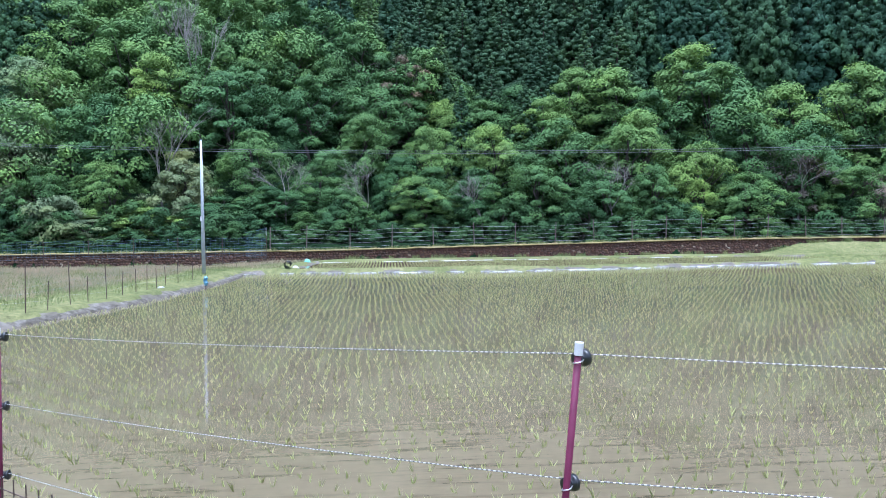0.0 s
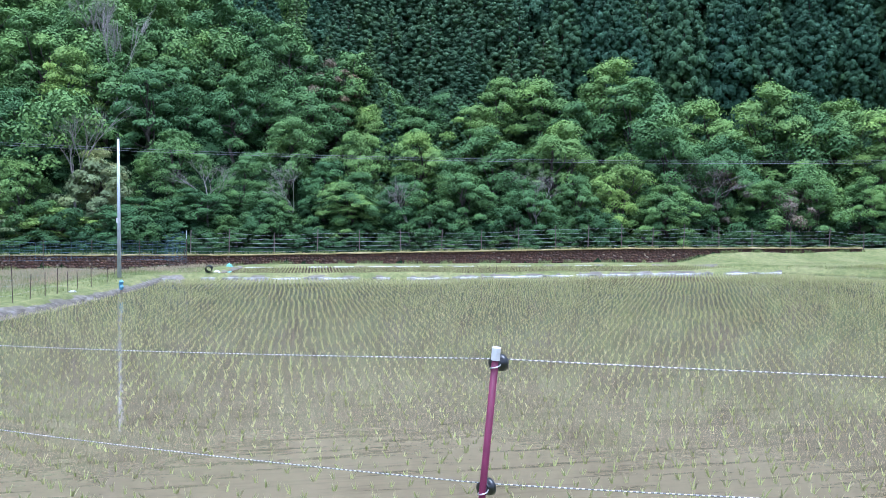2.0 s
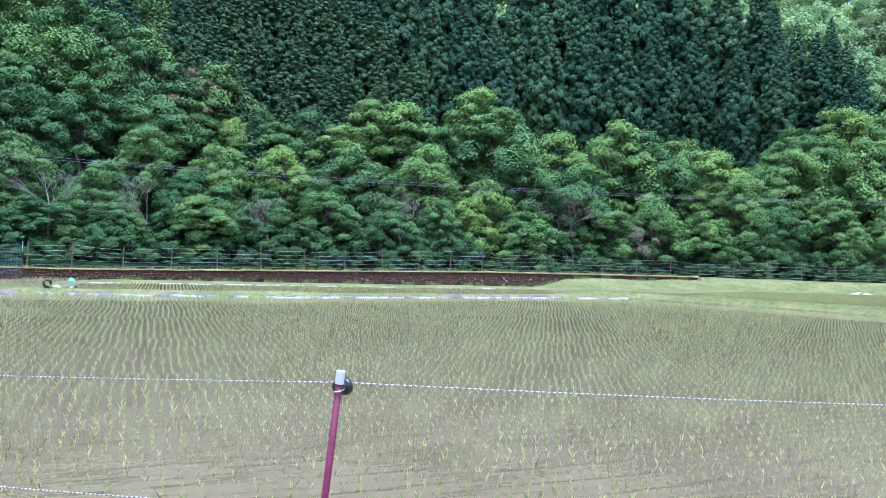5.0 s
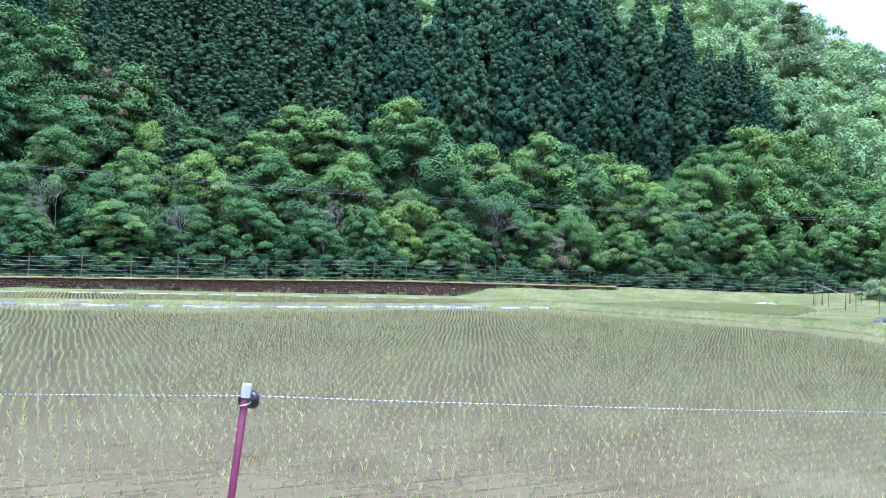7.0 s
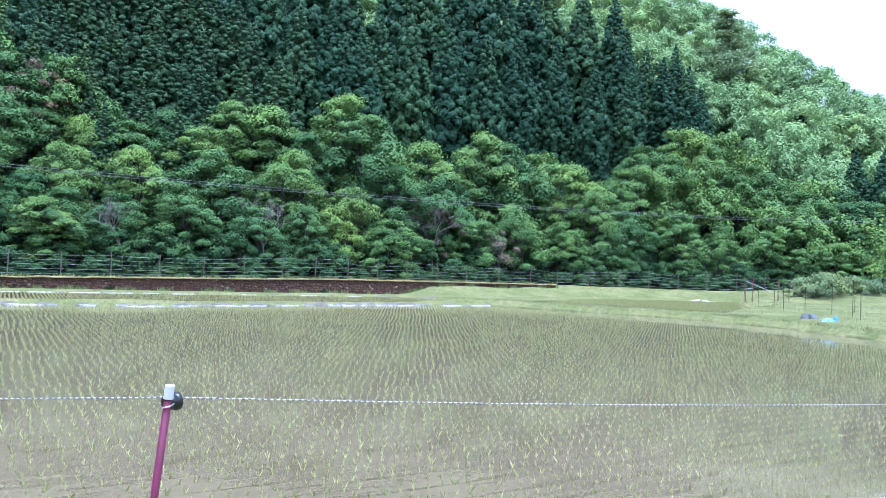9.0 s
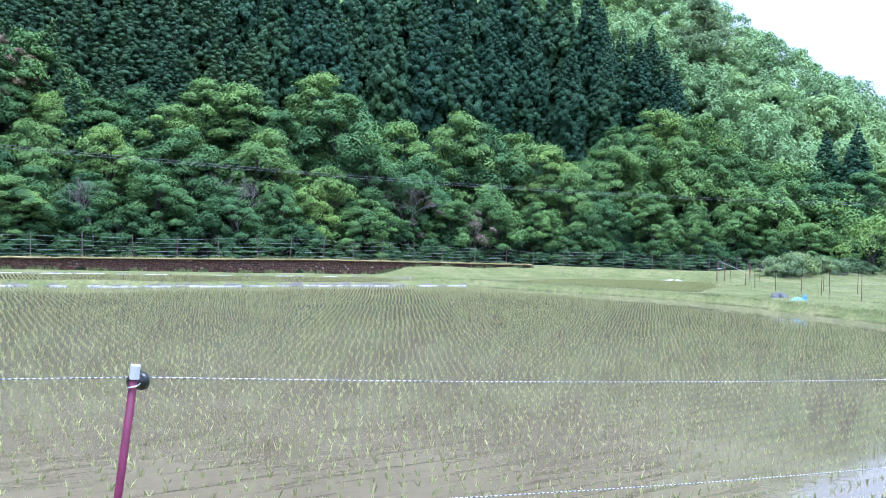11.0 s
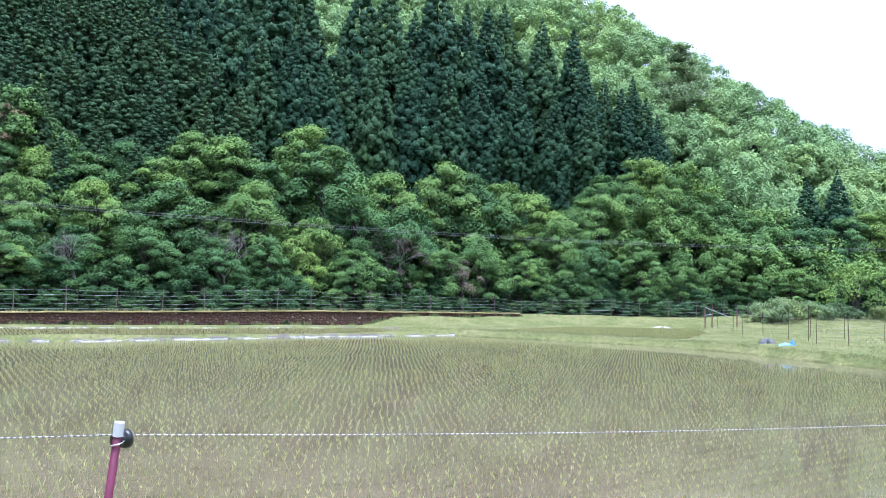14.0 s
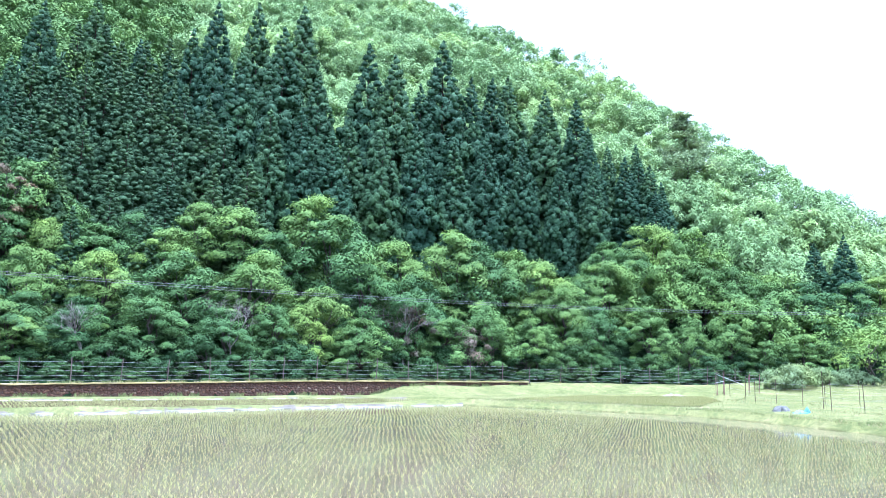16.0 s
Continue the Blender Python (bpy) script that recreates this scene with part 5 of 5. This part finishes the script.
for i, (x, y, ln) in enumerate(WHITES):
    for q, part_ln in ((-0.27, 0.5), (0.1, 0.26), (0.36, 0.2)):
        dx, dy = q * ln * math.cos(radians(28)), q * ln * math.sin(radians(28))
        sheet_z = 0.01 if i < 11 else 0.12
        crumpled("plastic_sheet", x + dx, y + dy, sheet_z, ln * part_ln, 0.12 + 0.05 * (i % 3), 0.036, 28 + 5 * (i % 4 - 2), M_SHEET, "crumpled white plastic sheet lying along the paddy bund", "plastic sheet", 60 + i * 3 + int(q * 5), "white sheets on the bund")
crumpled("blue_tarpaulin", 20.75, 33.4, float(height(20.75, 33.4)) - 0.03, 0.7, 0.4, 0.18, -20, M_BLUE, "crumpled light blue tarpaulin on the grass", "tarpaulin", 80)
crumpled("blue_bag", 21.15, 33.5, float(height(21.15, 33.5)) - 0.03, 0.3, 0.25, 0.32, 20, M_BLUE, "upright crumpled blue plastic bag on the grass", "bag", 83)
crumpled("covered_heap", 20.6, 34.7, float(height(20.6, 34.7)) - 0.03, 0.8, 0.5, 0.36, -10, M_GREY, "small heap covered with a dark grey sheet", "heap", 81)
crumpled("white_board", 24.3, 55.9, float(height(24.3, 55.9)) + 0.03, 1.9, 0.5, 0.26, 5, M_SHEET, "white plastic sheet on the grass of the far meadow", "plastic sheet", 82)
crumpled("teal_sheet", -23.5, 37.3, float(height(-23.5, 37.3)) - 0.02, 0.34, 0.26, 0.24, 15, M_TEAL, "faded teal sheet lying on the bund corner", "sheet", 84)
crumpled("white_bag", -21.6, 33.1, float(height(-21.6, 33.1)) - 0.02, 0.3, 0.22, 0.14, 40, M_SHEET, "white plastic bag on the bund corner", "bag", 85)
crumpled("white_bag", -19.3, 20.9, 0.2, 0.22, 0.16, 0.07, 40, M_SHEET, "white plastic scrap on the meadow bank", "bag", 86)

pipe = empty("drain_pipe", -21.4, 32.1, 0.38, 30)
tagged(pipe, "black corrugated drain pipe end at the bund corner", "pipe")
bm = bmesh.new()
prof = []
for i in range(24):
    prof.append((0.15 if i % 2 else 0.165))
tube(bm, [(0, -0.5 + 0.05 * i, 0) for i in range(24)], prof, 16, False)
tube(bm, [(0, 0.65 - 0.05 * i, 0) for i in range(24)], [0.135] * 24, 16, False)
part("pipe_wall", bm, M_BLACK, pipe)

marker = empty("blue_marker", -18.2, 21.95, 0.2)
tagged(marker, "stake wrapped in light blue plastic at the paddy edge", "marker")
bm = bmesh.new()
tube(bm, [(0, 0, -0.3), (0.01, 0, 0.36)], 0.014, 6)
part("stake", bm, M_RUST, marker)
bm = bmesh.new()
tube(bm, [(0, 0, 0.02), (0.02, 0.01, 0.1), (-0.01, 0, 0.2), (0.02, 0, 0.3), (0, 0, 0.36)], [0.05, 0.085, 0.07, 0.08, 0.04], 9)
part("wrapping", bm, M_BLUE, marker, "light blue plastic wrapping")


# ---------- odd trees ----------
def bare_tree(x, y, H, seed, spread, label):
    """A leafless tree: forking grey limbs down to twigs."""
    r = random.Random(seed)
    root = empty("bare_tree", x, y, float(height(x, y)) - 0.2)
    trunk, limbs = bmesh.new(), []

    def fork(bm, a, d, ln, rad, depth):
        b = a + d * ln
        mid = a.lerp(b, 0.5) + Vector((r.uniform(-1, 1), r.uniform(-1, 1), 0)) * ln * 0.07
        tube(bm, [a, mid, b], [rad, rad * 0.85, rad * 0.65], 6 if depth < 2 else 4)
        if depth < 5:
            for _ in range(3 if depth else 4):
                nd = (d + Vector((r.uniform(-1, 1), r.uniform(-1, 1), r.uniform(-0.35, 0.5))) * spread).normalized()
                if depth == 0:
                    limbs.append(bmesh.new())
                fork(bm if depth else limbs[-1], mid.lerp(b, r.uniform(0.3, 1.0)), nd, ln * r.uniform(0.55, 0.8), rad * 0.55, depth + 1)

    fork(trunk, Vector((0, 0, 0)), Vector((r.uniform(-0.2, 0.2), r.uniform(-0.1, 0.1), 1)).normalized(), H * 0.38, 0.009 * H + 0.014, 0)
    part("trunk", trunk, M_TWIG, root)
    for bm in limbs:
        part("limb", bm, M_TWIG, root)
    return tagged(root, label, "tree")


for i, (x, y, h, sp) in enumerate([(-38.5, 42.4, 9.0, 0.5), (-30.3, 45.4, 6.4, 0.7), (-25.2, 47.6, 5.6, 0.8), (-42.6, 51.4, 12.6, 0.28), (-16.8, 49.4, 5.6, 0.8), (-8.4, 53.6, 6.6, 0.9), (3.9, 59.9, 6.6, 0.8), (-47.5, 55.0, 11.0, 0.35), (10.3, 61.6, 4.0, 0.7)]):
    bare_tree(x, y, h, 300 + i, sp, "leafless grey tree with fine forking twigs among the foliage")


def place_new(root, x, y, sink, label, category):
    root.matrix_world = Matrix.Translation((x, y, float(height(x, y)) - sink))
    return tagged(root, label, category)


place_new(broad_tree("reddish_tree", 201, 8.2, 2.0, M_RED, leaf=0.15, clumps=18, leaves=110, shell=40, low=0.4), -26.0, 57.6, 0.2, "thin tree with dull reddish-brown young leaves", "tree")
place_new(broad_tree("reddish_tree", 202, 5.4, 1.8, M_RED, leaf=0.14, clumps=14, leaves=90, shell=30, low=0.3), 4.0, 60.0, 0.2, "thin tree with dull reddish-brown young leaves", "tree")
place_new(broad_tree("reddish_tree", 203, 4.4, 1.9, M_RED, leaf=0.14, clumps=14, leaves=90, shell=30, low=0.3), 9.2, 61.0, 0.2, "thin tree with dull reddish-brown young leaves", "tree")
place_new(broad_tree("flowering_tree", 204, 7.4, 3.4, M_PALE, leaf=0.12), -49.5, 38.6, 0.2, "broadleaf tree with a pale cream-green flowering crown", "tree")
place_new(broad_tree("flowering_tree", 205, 4.6, 2.2, M_PALE, leaf=0.15, clumps=46, leaves=150, shell=40), -37.6, 42.6, 0.2, "small broadleaf tree with a pale cream-green crown", "tree")
place_new(broad_tree("flowering_tree", 206, 3.2, 2.4, M_PALE, leaf=0.15, clumps=40, leaves=150, shell=40), -43.2, 37.2, 0.2, "low broadleaf tree with a pale cream-green crown", "tree")
place_new(broad_tree("orchard_tree", 207, 4.4, 2.7, M_LIME, leaf=0.12, clumps=30, leaves=100, shell=14, low=0.3), 41.1, 56.2, 0.1, "small spreading orchard tree with thin yellow-green leaves", "tree")
for i, (x, y, h, rr_) in enumerate([(32.9, 55.9, 1.0, 1.3), (34.6, 56.2, 1.7, 2.3), (37.4, 57.0, 1.2, 1.9), (39.8, 57.2, 1.2, 1.8), (44.2, 56.2, 1.3, 1.9), (46.8, 55.2, 1.4, 2.0)]):
    place_new(broad_tree("meadow_bush", 210 + i, h, rr_, M_SAGE, leaf=0.1, clumps=44, leaves=130, shell=30, low=0.0), x, y, 0.1, "low rounded grey-green bush on the meadow mound", "bush")


def pine(x, y, H, seed, sink=0.0):
    """A red pine: bare leaning trunk, flat layered needle plates."""
    r = np.random.RandomState(seed)
    root = empty("pine_tree", x, y, float(height(x, y)) - sink)
    bm = bmesh.new()
    tube(bm, [(0, 0, -0.5), (0.3, 0, H * 0.5), (0.1, 0, H)], [0.22, 0.15, 0.03], 8)
    P = []
    for i in range(30):
        z = H * (0.35 + 0.65 * i / 30)
        a, ln = r.uniform(0, 6.28), (1.15 - z / H) * H * 0.4 * r.uniform(0.6, 1.1)
        tip = (math.cos(a) * ln, math.sin(a) * ln, z + 0.2)
        tube(bm, [(0.2, 0, z - 0.3), tip], [0.06, 0.02], 4)
        q = r.normal(0, 1, (190, 3)) * (ln * 0.3 + 0.25, ln * 0.3 + 0.25, 0.16)
        P.append(np.array(tip) * (0.75, 0.75, 1) + q)
    P = np.concatenate(P)
    m = len(P)
    v, f, sh = leaf_quads(P, np.array([0, 0, 1.0]) + r.normal(0, 0.5, (m, 3)), r.normal(0, 1, (m, 3)), np.full(m, 0.42), np.full(m, 0.26))
    part("trunk", bm, M_BARK, root)
    np_mesh("crown", v, f, M_PINE_HAZE, root)
    return tagged(root, "dark red pine with flat layered branches on the ridge", "tree")


pine(44.2, 95.3, 14.6, 50, 0.4)



def fringe(name, count, n0, n1, tall, wide, material, label, seed, low=False):
    """Grass along the top of the wall, or weeds along its foot."""
    r = np.random.RandomState(seed)
    s = r.uniform(SA - 30, S_END2, count)
    keep = bumps(s, s * 0.3, 0.9, seed) > (-0.25 if not low else 0.1)
    s = s[keep]
    n = WALL_N + r.uniform(n0, n1, len(s))
    X, Y = s * ux - n * uy, s * uy + n * ux
    Z = height(X, Y) - 0.02 if low else np.array([top_line(q) for q in s]) - 0.03
    ob = blade_mesh(name, X, Y, Z, tall * r.uniform(0.4, 1.2, len(s)), np.full(len(s), wide), r.uniform(0.1, 0.7, len(s)), material, r)
    tagged(ob, label, "grass", kind="stuff")


fringe("wall_top_grass", 4000, -0.07, 0.3, 0.1, 0.02, M_STRAW, "dry yellowish grass along the top of the wall", 71)
fringe("wall_top_weeds", 7000, 0.0, 0.4, 0.2, 0.024, M_TUFT, "green weeds along the top of the wall", 72)
fringe("wall_foot_weeds", 7000, -0.4, -0.05, 0.25, 0.026, M_TUFT, "weeds growing along the foot of the wall", 73, True)

# ---------- stones of the wall, last ----------
lay_stones(wall_1, S_END1 - SA + 46, (S_END1 + SA - 46) / 2, rw, 20.0, 300)
lay_stones(wall_2, S_END2 - S_END1 - 0.02, (S_END1 + S_END2) / 2, rw, 0.0, 160)
